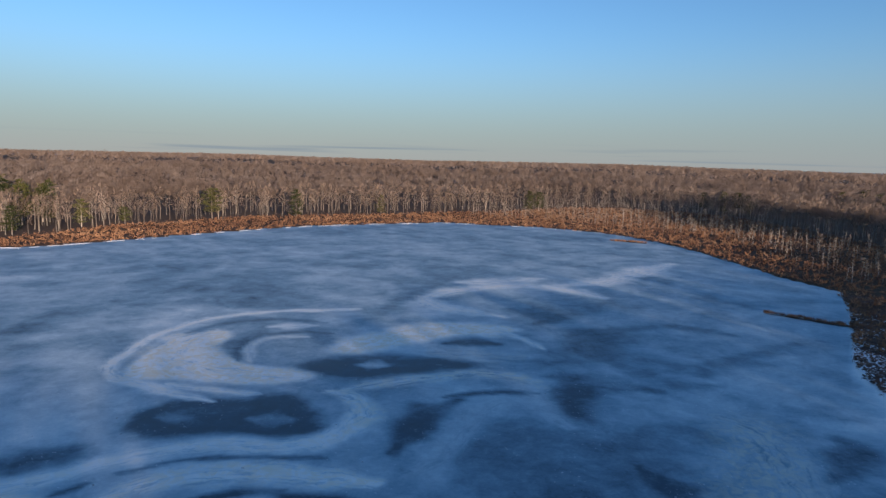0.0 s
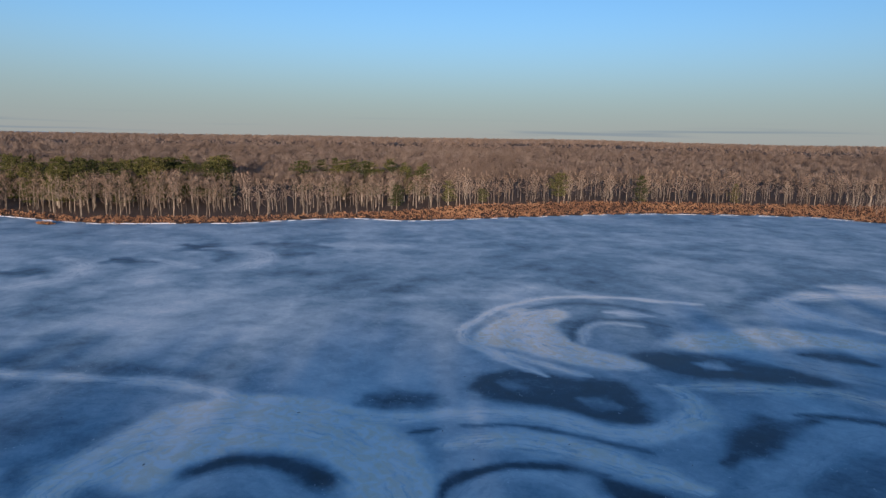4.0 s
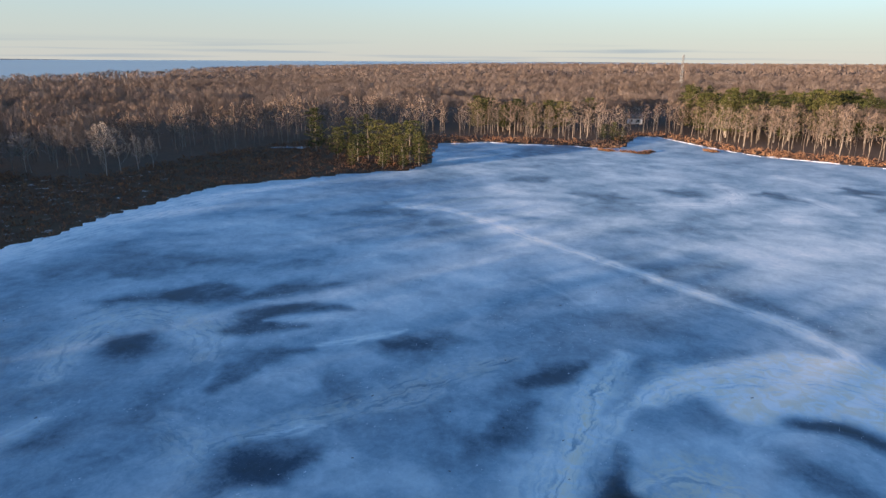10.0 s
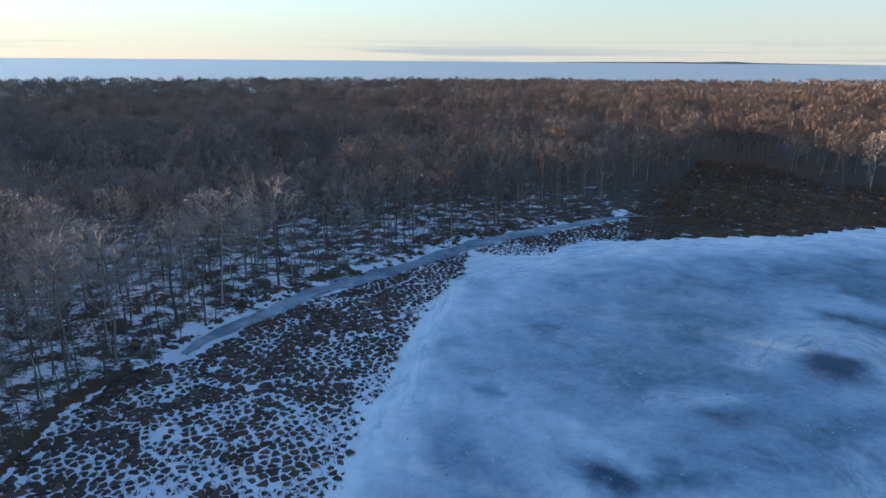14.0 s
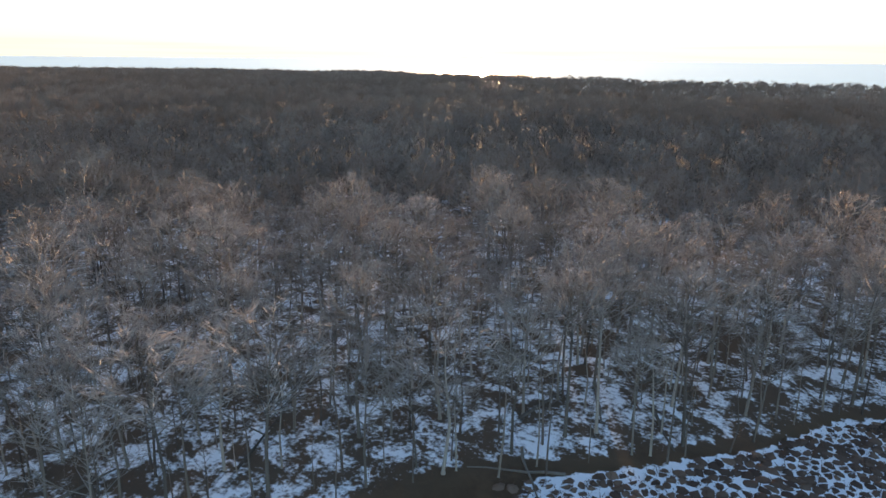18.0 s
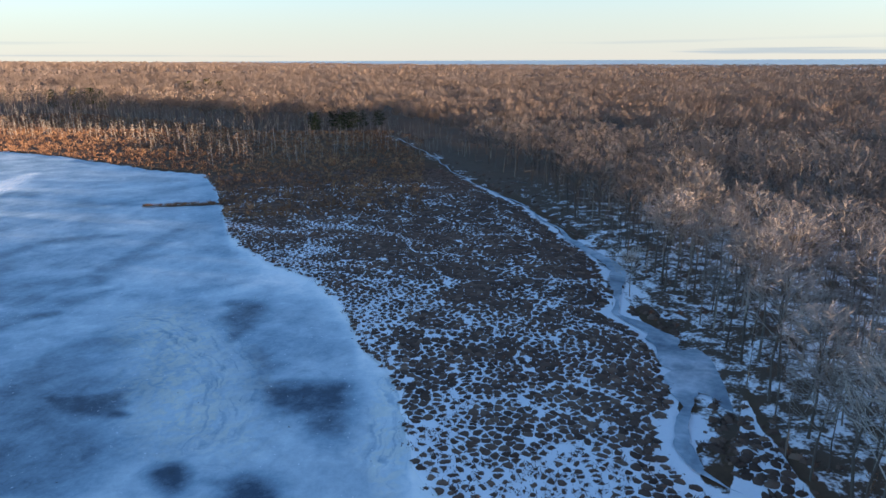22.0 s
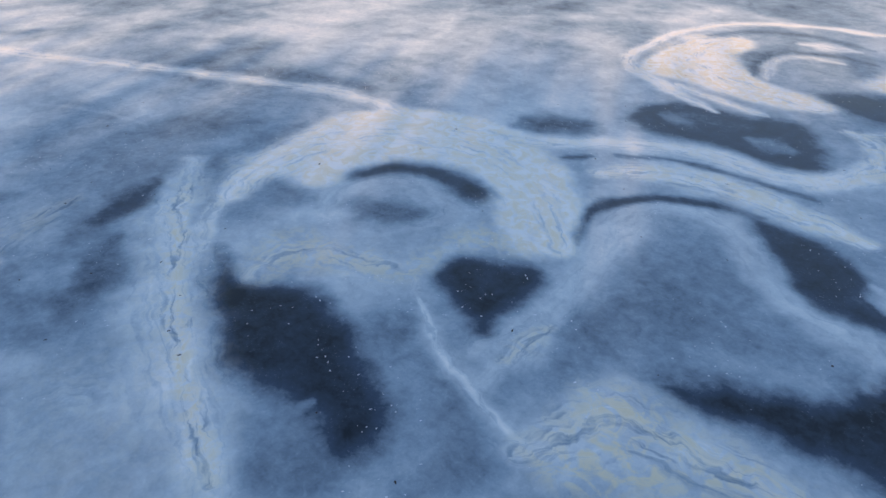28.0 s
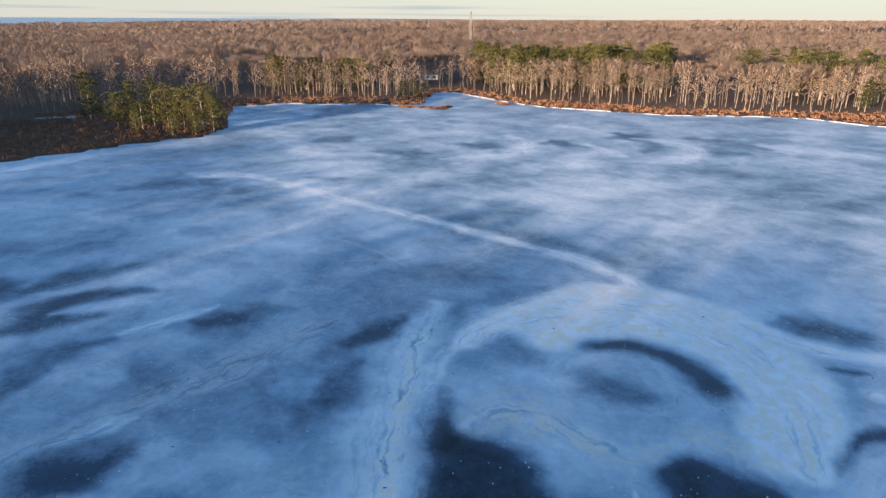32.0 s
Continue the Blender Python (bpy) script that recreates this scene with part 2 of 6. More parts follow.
def simple(name, a, b, scale, rough, bump=0.3):
    m = Mat(name, rough, 0.3)
    n = m.noise(scale, 5)
    m.colour(m.mix(n, a, b)).bump(n, bump, 0.05)
    return m.m


def creek_mat(name, dark, mid, pale):
    """Creek ice: dark clear stretches, grey ice and blown snow in patches."""
    m = Mat(name, 0.4, 0.25)
    big, fine = m.noise(0.16, 4, None, 0.8), m.noise(1.1, 5, None, 0.4)
    m.colour(m.ramp(m.math("ADD", m.math("MULTIPLY", big, 0.75), m.math("MULTIPLY", fine, 0.25)), (0.34, dark), (0.50, mid), (0.66, pale))).bump(fine, 0.15, 0.05)
    return m.m


M_CREEK = creek_mat("creek_ice", (0.12, 0.18, 0.23), (0.30, 0.39, 0.45), (0.62, 0.68, 0.72))
M_CREEK_GREY = creek_mat("grey_creek_ice", (0.10, 0.14, 0.18), (0.25, 0.31, 0.36), (0.50, 0.56, 0.60))
M_SNOW = simple("snow", (0.72, 0.75, 0.80), (0.86, 0.88, 0.90), 1.5, 0.9)
# reflected sky put into the sea's light base colour
M_SEA = simple("sea", (0.27, 0.32, 0.34), (0.33, 0.38, 0.40), 0.05, 0.32, 0.5)
M_STEEL = simple("galvanised_steel", (0.14, 0.142, 0.145), (0.22, 0.222, 0.225), 0.8, 0.5)
M_SIDING = simple("white_siding", (0.72, 0.72, 0.70), (0.82, 0.82, 0.80), 0.6, 0.7)
M_ROOF = simple("grey_shingle", (0.10, 0.10, 0.105), (0.17, 0.165, 0.16), 2.0, 0.9)
M_GLASS = simple("dark_window", (0.02, 0.025, 0.03), (0.04, 0.045, 0.05), 0.5, 0.12, 0.0)
M_FARLAND = simple("far_land", (0.10, 0.10, 0.11), (0.16, 0.15, 0.15), 0.01, 1.0)


# ---------------------------------------------------------------- plan, in polar form round the origin (degrees to the left of +y, metres)
def closed(*pairs):
    a = np.array(pairs, float)
    o = np.argsort(a[:, 0])
    a = a[o]
    a = np.vstack([a[-1] - (360, 0), a, a[0] + (360, 0)])
    return a


SHORE_A = [(0, 365), (5, 352), (11.5, 336), (18.5, 310), (24, 292), (29, 280), (33, 274), (37, 282), (41, 278), (47, 268), (53, 274), (57, 279),
           (60, 292), (63, 315), (65.2, 334), (66.6, 330), (67.4, 286), (69, 279), (72, 285), (76, 286), (79, 292), (82, 286), (83.3, 285), (84.0, 228), (85.7, 214), (91, 208),
           (95, 201), (97.3, 199), (102, 194), (107, 175), (110.5, 165), (114, 152), (119.5, 143), (127, 133), (131, 131)]
SHORE_B = [(134.3, 119), (138, 117), (141, 119), (141.7, 105), (144.4, 92), (147, 78), (148.4, 66), (150.6, 62), (153, 51), (155, 46), (165, 38), (180, 33),
           (210, 30), (240, 30), (270, 33), (290, 39), (305, 44), (310, 47), (311.5, 50), (312.3, 57), (313.3, 68), (315, 73), (316.4, 78), (317, 85),
           (318.5, 95), (320, 104), (322, 110), (324.1, 116), (326, 128), (327, 140), (327.3, 160), (327.6, 190), (328.4, 219), (332.4, 235), (336.3, 265),
           (339.1, 291), (343.3, 325), (346.6, 343), (351, 355), (356, 360)]
SHORE = closed(*SHORE_A, *SHORE_B)
WOOD_A = [(4.2, 408), (11.7, 388), (14, 382), (18, 374), (21.5, 352), (26.3, 340), (31.3, 308), (35, 296), (40.6, 286), (45, 281), (51, 285), (58.6, 295),
          (62, 322), (65, 345), (66.8, 334), (69, 300), (74, 300), (80, 305), (84, 306), (88, 310), (95, 289), (104, 250), (112, 217), (114.4, 226), (118, 250),
          (122, 250), (124, 200), (129, 176), (132, 160), (141, 133), (146, 121), (152.7, 109)]
WOOD_B = [(159, 98), (163.6, 90), (169, 80), (176, 72), (181.4, 62), (190, 55), (199, 51), (205, 50), (220, 45), (240, 45), (255, 47), (268, 50),
          (275, 56), (280, 66), (284, 84), (290, 106), (296.5, 141), (300, 178), (306, 226), (313, 330), (318, 330), (325, 345), (331, 420), (337, 500),
          (345, 512), (349.6, 500), (354.4, 455)]
WOOD = closed(*WOOD_A, *WOOD_B)
COAST = closed((0, 2500), (90, 2400), (100, 2100), (106, 1370), (120, 900), (150, 700), (185, 680), (200, 760), (215, 1050), (240, 1300), (255, 2200), (300, 2500), (340, 2500))


# low wooded rises behind the lake (azimuth, metres)
HILLS = closed((0, 16.5), (10, 17), (19, 20), (30, 17), (41, 17), (54, 13.5), (63, 14), (80, 9), (92, 3), (100, 0), (300, 0), (315, 6), (330, 12.5), (338, 15), (346, 19), (356, 18))


def shore_r(az):
    return np.interp(np.mod(az, 360), SHORE[:, 0], SHORE[:, 1])


def wood_r(az):
    return np.interp(np.mod(az, 360), WOOD[:, 0], WOOD[:, 1])


def coast_r(az):
    return np.interp(np.mod(az, 360), COAST[:, 0], COAST[:, 1])


def polar(x, y):
    return np.degrees(np.arctan2(-x, y)) % 360, np.hypot(x, y)


def place(az, r):
    a = np.radians(az)
    return -np.sin(a) * r, np.cos(a) * r


def waves(x, y, size, seed, octaves=4):
    """Smooth value noise in [0, 1] on arrays, from hashed lattice values."""
    out, amp, tot = 0.0, 1.0, 0.0
    for k in range(octaves):
        u, v = x / size * 2**k + 17.3 * k + seed, y / size * 2**k - 9.7 * k + seed * 0.7
        i, j = np.floor(u), np.floor(v)
        f, g = u - i, v - j
        f, g = f * f * (3 - 2 * f), g * g * (3 - 2 * g)

        def lat(a, b):
            s = np.sin(a * 127.1 + b * 311.7 + seed * 13.7) * 43758.5453
            return s - np.floor(s)

        out = out + amp * ((lat(i, j) * (1 - f) + lat(i + 1, j) * f) * (1 - g) + (lat(i, j + 1) * (1 - f) + lat(i + 1, j + 1) * f) * g)
        tot += amp
        amp *= 0.5
    return out / tot


def step(v, lo, hi):
    t = np.clip((v - lo) / (hi - lo), 0, 1)
    return t * t * (3 - 2 * t)


CREEKS = {
    "south": [(126.5, 157), (129.6, 150), (134.9, 137), (140.6, 125), (144.5, 115), (149.6, 105), (156.4, 96), (161.6, 89), (164.8, 84), (167, 80)],
    "north": [(312.7, 314), (309.2, 246), (307.3, 207), (303.9, 177), (301.0, 160), (298.0, 136), (295.1, 122), (292.7, 110), (292.4, 100), (292.8, 91), (289.6, 86),
              (287.2, 78), (286.1, 71), (285.5, 66), (286.3, 62), (286, 58), (284.4, 55), (281, 53)]}

POOL = [(287, 80), (284, 73), (280, 70), (276, 68.5), (273, 68)]


def away(x, y, line):
    """Distance of points to a polyline of (azimuth, metres)."""
    p = np.array([place(a, r) for a, r in line])
    best = np.full(np.shape(x), 1e9)
    for (ax, ay), (bx, by) in zip(p[:-1], p[1:]):
        dx, dy = bx - ax, by - ay
        t = np.clip(((x - ax) * dx + (y - ay) * dy) / (dx * dx + dy * dy), 0, 1)
        best = np.minimum(best, np.hypot(x - ax - t * dx, y - ay - t * dy))
    return best


def lanes(x, y):
    """Small on the winding deer paths through the bog."""
    return np.minimum(np.abs(waves(x, y, 17, 45, 2) - 0.5), np.abs(waves(x, y, 11, 46, 2) - 0.5))


def hummock_limit(az):
    """Outer edge of the hummocks: the creeks, and the wood where no creek runs."""
    edge = wood_r(az) - 1.5
    for line in CREEKS.values():
        c = np.array(sorted(line))
        on = (az > c[0, 0]) & (az < c[-1, 0])
        edge = np.where(on, np.interp(az, c[:, 0], c[:, 1]) - 1.4, edge)
    return edge


def hummock_zone(az, r):
    """1 where sedge hummocks stand in the snow of the bog, 0 elsewhere."""
    on = step(az, 264, 270) * (1 - step(az, 332, 338)) + step(az, 124, 131) * (1 - step(az, 200, 205))
    return on * step(r - shore_r(az), -1.5, 0.5) * (1 - step(r - hummock_limit(az), -0.5, 1.5)) * (1 - step(r, 178, 205))


def ground_z(x, y):
    az, r = polar(x, y)
    s, w = shore_r(az), wood_r(az)
    inland = r - s
    z = -0.7 + 0.95 * step(inland, -1.0, 1.5) + 0.5 * step(r - w, -4, 25) * (1 + waves(x, y, 40, 3))
    z = z + 3.0 * step(r, 500, 2500) * (waves(x, y, 600, 5) * 2 - 0.6) + np.interp(az, HILLS[:, 0], HILLS[:, 1]) * step(r, 430, 980)
    for line in CREEKS.values():
        z = z - 0.35 * (1 - step(away(x, y, line), 2.0, 6.0))
    return z


# ---------------------------------------------------------------- mesh helpers
def raw_mesh(name, verts, faces, mat, attrs=None):
    """A mesh from arrays of points and of triangles or quads."""
    verts, faces = np.asarray(verts, np.float32), np.asarray(faces, np.int32)
    me = bpy.data.meshes.new(name)
    n, k = faces.shape
    me.vertices.add(len(verts))
    me.vertices.foreach_set("co", verts.ravel())
    me.loops.add(n * k)
    me.loops.foreach_set("vertex_index", faces.ravel())
    me.polygons.add(n)
    me.polygons.foreach_set("loop_start", np.arange(0, n * k, k, dtype=np.int32))
    for key, val in (attrs or {}).items():
        val = np.asarray(val, np.float32)
        if val.ndim == 2:
            me.attributes.new(key, "FLOAT_VECTOR", "POINT").data.foreach_set("vector", val.ravel())
        else:
            me.attributes.new(key, "FLOAT", "POINT").data.foreach_set("value", val)
    me.materials.append(mat)
    me.update(calc_edges=True)
    return me


def smooth(me):
    me.polygons.foreach_set("use_smooth", np.ones(len(me.polygons), bool))
    return me


def grid_faces(rows, cols, wrap):
    i, j = np.meshgrid(np.arange(rows - 1), np.arange(cols if wrap else cols - 1), indexing="ij")
    a, b = i * cols + j, i * cols + (j + 1) % cols
    return np.stack([a, b, b + cols, a + cols], -1).reshape(-1, 4)


def part(name, me, parent, label=""):
    ob = new(name, me)
    ob.parent = parent
    if label:
        ob["label"] = label
    return ob


def part_bm(name, bm, mat, parent=None, label=""):
    me = bpy.data.meshes.new(name)
    bm.to_mesh(me)
    bm.free()
    me.materials.append(mat)
    ob = new(name, me)
    ob.parent = parent
    if label:
        ob["label"] = label
    return ob


# ---------------------------------------------------------------- land, ice, creeks, sea
def build_ground():
    az = np.arange(0, 360, 0.5)
    rs = np.concatenate([[0.5], np.geomspace(20, 600, 170), np.geomspace(620, 2900, 50)])
    A, R = np.meshgrid(az, rs)
    x, y = place(A, R)
    z = ground_z(x, y)
    s, w = shore_r(A), wood_r(A)
    beyond = step(R - coast_r(A), 0, 60)
    z = z * (1 - beyond) - 9 * beyond
    bog = 1 - step(R - np.minimum(w, hummock_limit(A) + 7), -3, 6)
    south = step(A, 250, 266) * (1 - step(A, 328, 338)) + step(A, 118, 128) * (1 - step(A, 200, 210))
    near = 1 - step(R, 115, 195)
    strip = np.exp(-((R - s - 0.5) / 1.6) ** 2)
    rim = np.exp(-np.clip(R - s, 0, None) / 14.0)
    snow = np.where(bog > 0.5, 0.26 + 0.10 * step(A, 100, 108) * (1 - step(A, 130, 140)) + 0.10 * rim * south * near, 0.22 + 0.25 * (1 - step(R, 110, 280)) * step(A, 106, 122) * (1 - step(A, 300, 320)))
    for key, line in CREEKS.items():
        snow = np.maximum(snow, ((0.30 if key == "south" else 0.16) + 0.56 * waves(x, y, 5, 44, 2) - 0.06 * step(R, 100, 160)) * np.exp(-((away(x, y, line) - 2) / (6.0 if key == "south" else 4.0)) ** 2))
    snow = np.maximum(snow, 0.62 * strip * step(R, 200, 260))
    snow = np.maximum(snow, 0.95 * hummock_zone(A, R))
    me = raw_mesh("ground", np.stack([x, y, z], -1).reshape(-1, 3), grid_faces(len(rs), len(az), True), M_GROUND, {"bog": bog.ravel(), "snow": snow.ravel()})
    tagged(new("ground", smooth(me)), "brown peat bog and leaf litter with patches of old snow", "ground", kind="structure")


# ---------------------------------------------------------------- lake ice
def ice_grid():
    """Places of the ice sheet: close together where the lake is open to view, wide apart under the near bog."""
    az = np.concatenate([np.arange(-52, 158, 0.27), np.arange(158, 308, 2.0)])
    rs = np.concatenate([[0.01], np.geomspace(9, 372, 460)])
    return np.meshgrid(az, rs)


ICE_A, ICE_R = ice_grid()
ICE_X, ICE_Y = place(ICE_A, ICE_R)


def ice_ground():
    """The ice before its marks: milky washes drawn out by the wind, with a pale margin."""
    x, y = ICE_X, ICE_Y
    near = 1 - step(ICE_R, 120, 260)
    sx, sy = x + 40 * (waves(x, y, 60, 15, 2) - 0.5), y + 40 * (waves(x, y, 60, 16, 2) - 0.5)
    pale = 0.53 + 0.01 * near + (0.24 + 0.30 * near) * (waves(sx, sy, 26, 7, 4) - 0.5) + 0.36 * (waves(sx + x * 0.3, sy + y * 0.3, 10, 8, 3) - 0.5)
    rim = np.exp(-np.clip(shore_r(ICE_A) - ICE_R, 0, None) / 9.0)
    pale = pale + (0.95 - pale) * rim * near
    bend = 1.6 + 3.0 * (1 - near)
    return {"pale": pale, "cream": 0 * pale, "fila": 0 * pale, "along": 0 * pale, "across": 0 * pale,
            "x": x + bend * (waves(x, y, 9, 11, 2) - 0.5) + 0.8 * (waves(x, y, 2.2, 13, 3) - 0.5),
            "y": y + bend * (waves(x, y, 9, 12, 2) - 0.5) + 0.8 * (waves(x, y, 2.2, 14, 3) - 0.5),
            "rag": 0.7 + 0.6 * waves(x, y, 5, 18, 3), "ruffle": 1.5 * (waves(x, y, 3.4, 19, 4) - 0.5) + 0.5 * (waves(x, y, 9, 20, 2) - 0.5)}


ICE = ice_ground()


def rounded(pts, loop):
    """A polyline with its corners cut twice."""
    p = np.array([place(a, r) for a, r in pts])
    for _ in range(2):
        q = np.concatenate([p, p[:1]]) if loop else p
        cut = np.stack([0.75 * q[:-1] + 0.25 * q[1:], 0.25 * q[:-1] + 0.75 * q[1:]], 1).reshape(-1, 2)
        p = cut if loop else np.concatenate([p[:1], cut, p[-1:]])
    return np.concatenate([p, p[:1]]) if loop else p


def nearby(p, reach):
    """The places within reach of a line, and their distance to it, the way along it and the signed way across it."""
    on = np.nonzero((ICE["x"] > p[:, 0].min() - reach) & (ICE["x"] < p[:, 0].max() + reach) & (ICE["y"] > p[:, 1].min() - reach) & (ICE["y"] < p[:, 1].max() + reach))
    x, y = ICE["x"][on], ICE["y"][on]
    best, along, across, run, odd = np.full(x.shape, 1e9), 0 * x, 0 * x, 0.0, np.zeros(x.shape, bool)
    for (ax, ay), (bx, by) in zip(p[:-1], p[1:]):
        dx, dy = bx - ax, by - ay
        n = max(math.hypot(dx, dy), 1e-6)
        k = np.clip(((x - ax) * dx + (y - ay) * dy) / (n * n), 0, 1)
        d = np.hypot(x - ax - k * dx, y - ay - k * dy)
        near = d < best
        best = np.where(near, d, best)
        along = np.where(near, run + k * n, along)
        across = np.where(near, d * np.sign((x - ax) * dy - (y - ay) * dx), across)
        if ay != by:
            odd ^= ((ay > y) != (by > y)) & (x < ax + (y - ay) / (by - ay) * dx)
        run += n
    return on, best, along, across, run, odd


def lay(on, level, k, cream, along=None, across=None):
    """Blends one mark into the ice; cream and white streaks are drawn out into filaments along their way."""
    ICE["pale"][on] += (level - ICE["pale"][on]) * k
    ICE["fila"][on] *= 1 - k * (level < 0.5)
    if along is not None:
        pull = k * max(cream, 0.6 if level > 0.8 else 0.2 if level > 0.6 else 0.0)
        lead = pull > ICE["fila"][on]
        ICE["along"][on], ICE["across"][on] = np.where(lead, along, ICE["along"][on]), np.where(lead, across, ICE["across"][on])
        ICE["fila"][on] = np.maximum(ICE["fila"][on], pull)
    ICE["cream"][on] = np.maximum(ICE["cream"][on] * (1 - k * (level < 0.5)), k * cream)


def pool(level, soft, force, cream, *outline):
    """A closed patch of ice as milky as level (0 clear, 1 white), with a soft margin in metres."""
    on, d, _, _, _, odd = nearby(rounded(outline, True), 5 * soft)
    d = np.where(odd, -d, d) + ICE["ruffle"][on] * soft * 0.9
    if level < 0.25:
        # snow-ice gathers round the clear pools
        lay(on, 0.66, 0.32 * force * np.exp(-(((d - 1.6 * soft) / (1.5 * soft)) ** 2)), 0)
    lay(on, level, force * (1 - step(d, -1.3 * soft, 1.3 * soft)), cream)


def band(level, half, force, cream, *line):
    """A drawn-out streak of ice of that half width in metres, tapering to its ends."""
    on, d, along, across, run, _ = nearby(rounded(line, False), 3.4 * half + 1)
    taper = 0.45 + 0.55 * step(np.minimum(along, run - along), 0, min(0.3 * run, 3 * half))
    lay(on, level, force * (1 - step(d / (half * taper) * ICE["rag"][on] + 0.45 * ICE["ruffle"][on], 0.1, 1.85)), cream, along, across)


def build_ice():
    f = grid_faces(*ICE_A.shape, True)
    inside = (ICE_R < shore_r(ICE_A) + 9).ravel()
    f = f[inside[f].any(axis=1)]
    me = raw_mesh("lake_ice", np.stack([ICE_X, ICE_Y, 0 * ICE_X], -1).reshape(-1, 3), f, M_ICE, {k: ICE[k].ravel() for k in ("pale", "cream", "fila", "along", "across")})
    tagged(new("frozen_lake", smooth(me)), "frozen lake with swirling blue, milky and cream ice", "lake ice", kind="structure")


# marks in the ice (azimuth and metres), the wide grounds first
# wide milky and clear grounds
pool(0.4, 4, 1, 0, (354.3, 88.1), (347.7, 86.4), (340.1, 77.7), (337.2, 69), (337.2, 59.3), (343.6, 58.4), (350.9, 64.1), (359.1, 62.4), (0.3, 69.1), (355, 74.7))
pool(0.6, 4, 0.9, 0.55, (337.6, 63.6), (335.1, 83.2), (336.6, 96.2), (332.7, 100.2), (328.9, 93.3), (325.9, 60.8), (328.5, 58.7), (331.8, 57.3), (334.4, 59.8))
pool(0.58, 3, 0.9, 0.15, (85.9, 50), (82, 47.2), (75.8, 48.4), (73.8, 42.8), (73.2, 35), (75.5, 29.5), (90.7, 36.8))
pool(0.4, 2, 0.8, 0, (83.1, 63.3), (77.6, 65.8), (73.8, 63.2), (75.4, 49.9), (80.8, 48.1), (85.5, 51.4))
pool(0.4, 1.5, 1, 0, (51.7, 44.4), (46.1, 44), (43, 37), (38.7, 32.6), (34.7, 28.8), (38.1, 25.2), (57.6, 25.8), (59.8, 28.7), (50.2, 29.6), (49.8, 34.8))
pool(0.36, 4, 0.8, 0, (357.9, 83.8), (351.1, 90.4), (342, 89.9), (338, 80.6), (336.2, 60.2), (343.8, 57.6), (355.7, 64.8), (2.1, 65.7), (3.4, 70.4))
# heart, disc and the pools between
pool(0.4, 2, 1, 0, (23.3, 57), (19.3, 60.3), (15, 58.2), (12.3, 52.6), (9.5, 48.7), (2.2, 47), (3.4, 43.1), (10.9, 42.5), (15.9, 41.7), (19.9, 38.4), (27.4, 34.2), (31.4, 35.3), (26.7, 41.2), (25.1, 49.8))
band(0.72, 1.7, 1, 0, (39.9, 38.5), (34.4, 42.5), (30.2, 48.2), (27.8, 55.4), (26.2, 61.4), (23.3, 65.2), (19.1, 65.4), (15.9, 63.1), (13.2, 59), (11.1, 53.5), (7.6, 52.3), (2.9, 51.8), (359.9, 49.7), (0.4, 46.7))
band(0.70, 1.9, 1, 0, (38.1, 34.8), (35.7, 38.6), (32.3, 42.5), (28.6, 48.8), (26.5, 56.1), (23.7, 61.6))
band(0.68, 1.0, 0.8, 0.7, (36.3, 37.3), (33.9, 40.2), (31, 42))
band(0.16, 0.8, 0.95, 0, (30.1, 55.4), (29.3, 61.5), (26.4, 65.2), (22.2, 66.8), (17.9, 67.6), (13.6, 67.3))
pool(0.13, 1.0, 1, 0, (14.7, 67.1), (10.3, 65.5), (5.3, 63.3), (4.7, 58.5), (1.8, 55.9), (360, 53.2), (4.7, 53.7), (8.8, 54.3), (11, 57.6), (13.1, 62.6))
pool(0.07, 1.6, 1, 0, (20, 37.8), (14.7, 40.2), (8.4, 41.7), (2.1, 42.8), (359.8, 46.3), (359, 49.8), (357.4, 45.8), (354.8, 43.5), (352.2, 41.1), (346.2, 41.7), (340.5, 41.7), (337.1, 41.6), (337.7, 39.1), (341.2, 39.5), (345.9, 39.5), (351.9, 38.9), (358.2, 37.8), (4.6, 37.8), (11.1, 36.8))
pool(0.68, 1.6, 1, 0, (359, 58.9), (355.7, 62.9), (351.4, 62.7), (346.9, 59.4), (343.4, 55.3), (339.1, 54.2), (335.9, 53), (335.3, 49), (339, 45.8), (343.7, 44.5), (348.9, 44.2), (353.7, 44.7), (356.9, 48.3), (358.8, 53.5))
pool(0.4, 1.6, 1, 0, (352.4, 51.7), (343.1, 53.3), (336.9, 52.5), (336.9, 49), (343.9, 45.9), (352, 46.6))
band(0.76, 2.2, 0.9, 0.9, (355.5, 56.6), (351.1, 57), (347.1, 55.5), (343.9, 55.6))
band(0.74, 0.7, 0.9, 0, (358.2, 51.7), (355.6, 46.8), (351.2, 43.3), (345.2, 42.6), (339.8, 44.3))
band(0.68, 1.2, 0.9, 0, (4.1, 60.8), (1.3, 59.2), (358.4, 58.4))
band(0.14, 0.6, 0.9, 0, (5.3, 58.5), (1.8, 55.1), (358.7, 50.7))
pool(0.14, 0.9, 1, 0, (337, 57.3), (334.2, 57.9), (332.5, 55.9), (333, 53), (334.8, 52.2))
pool(0.12, 1.0, 1, 0, (332.2, 53.7), (329, 53.6), (326.3, 51.1), (322.8, 44.7), (325.2, 42.4), (328.8, 45.6), (331.4, 46.7), (329.8, 50.4))
band(0.70, 1.3, 0.9, 0, (339.3, 44.2), (335.6, 44.6), (331.9, 43.9), (328.8, 41.6))
pool(0.70, 0.8, 1, 0, (335.4, 48.1), (334.1, 50.4), (331.7, 50.5), (331.6, 47.4), (333.8, 46.2))
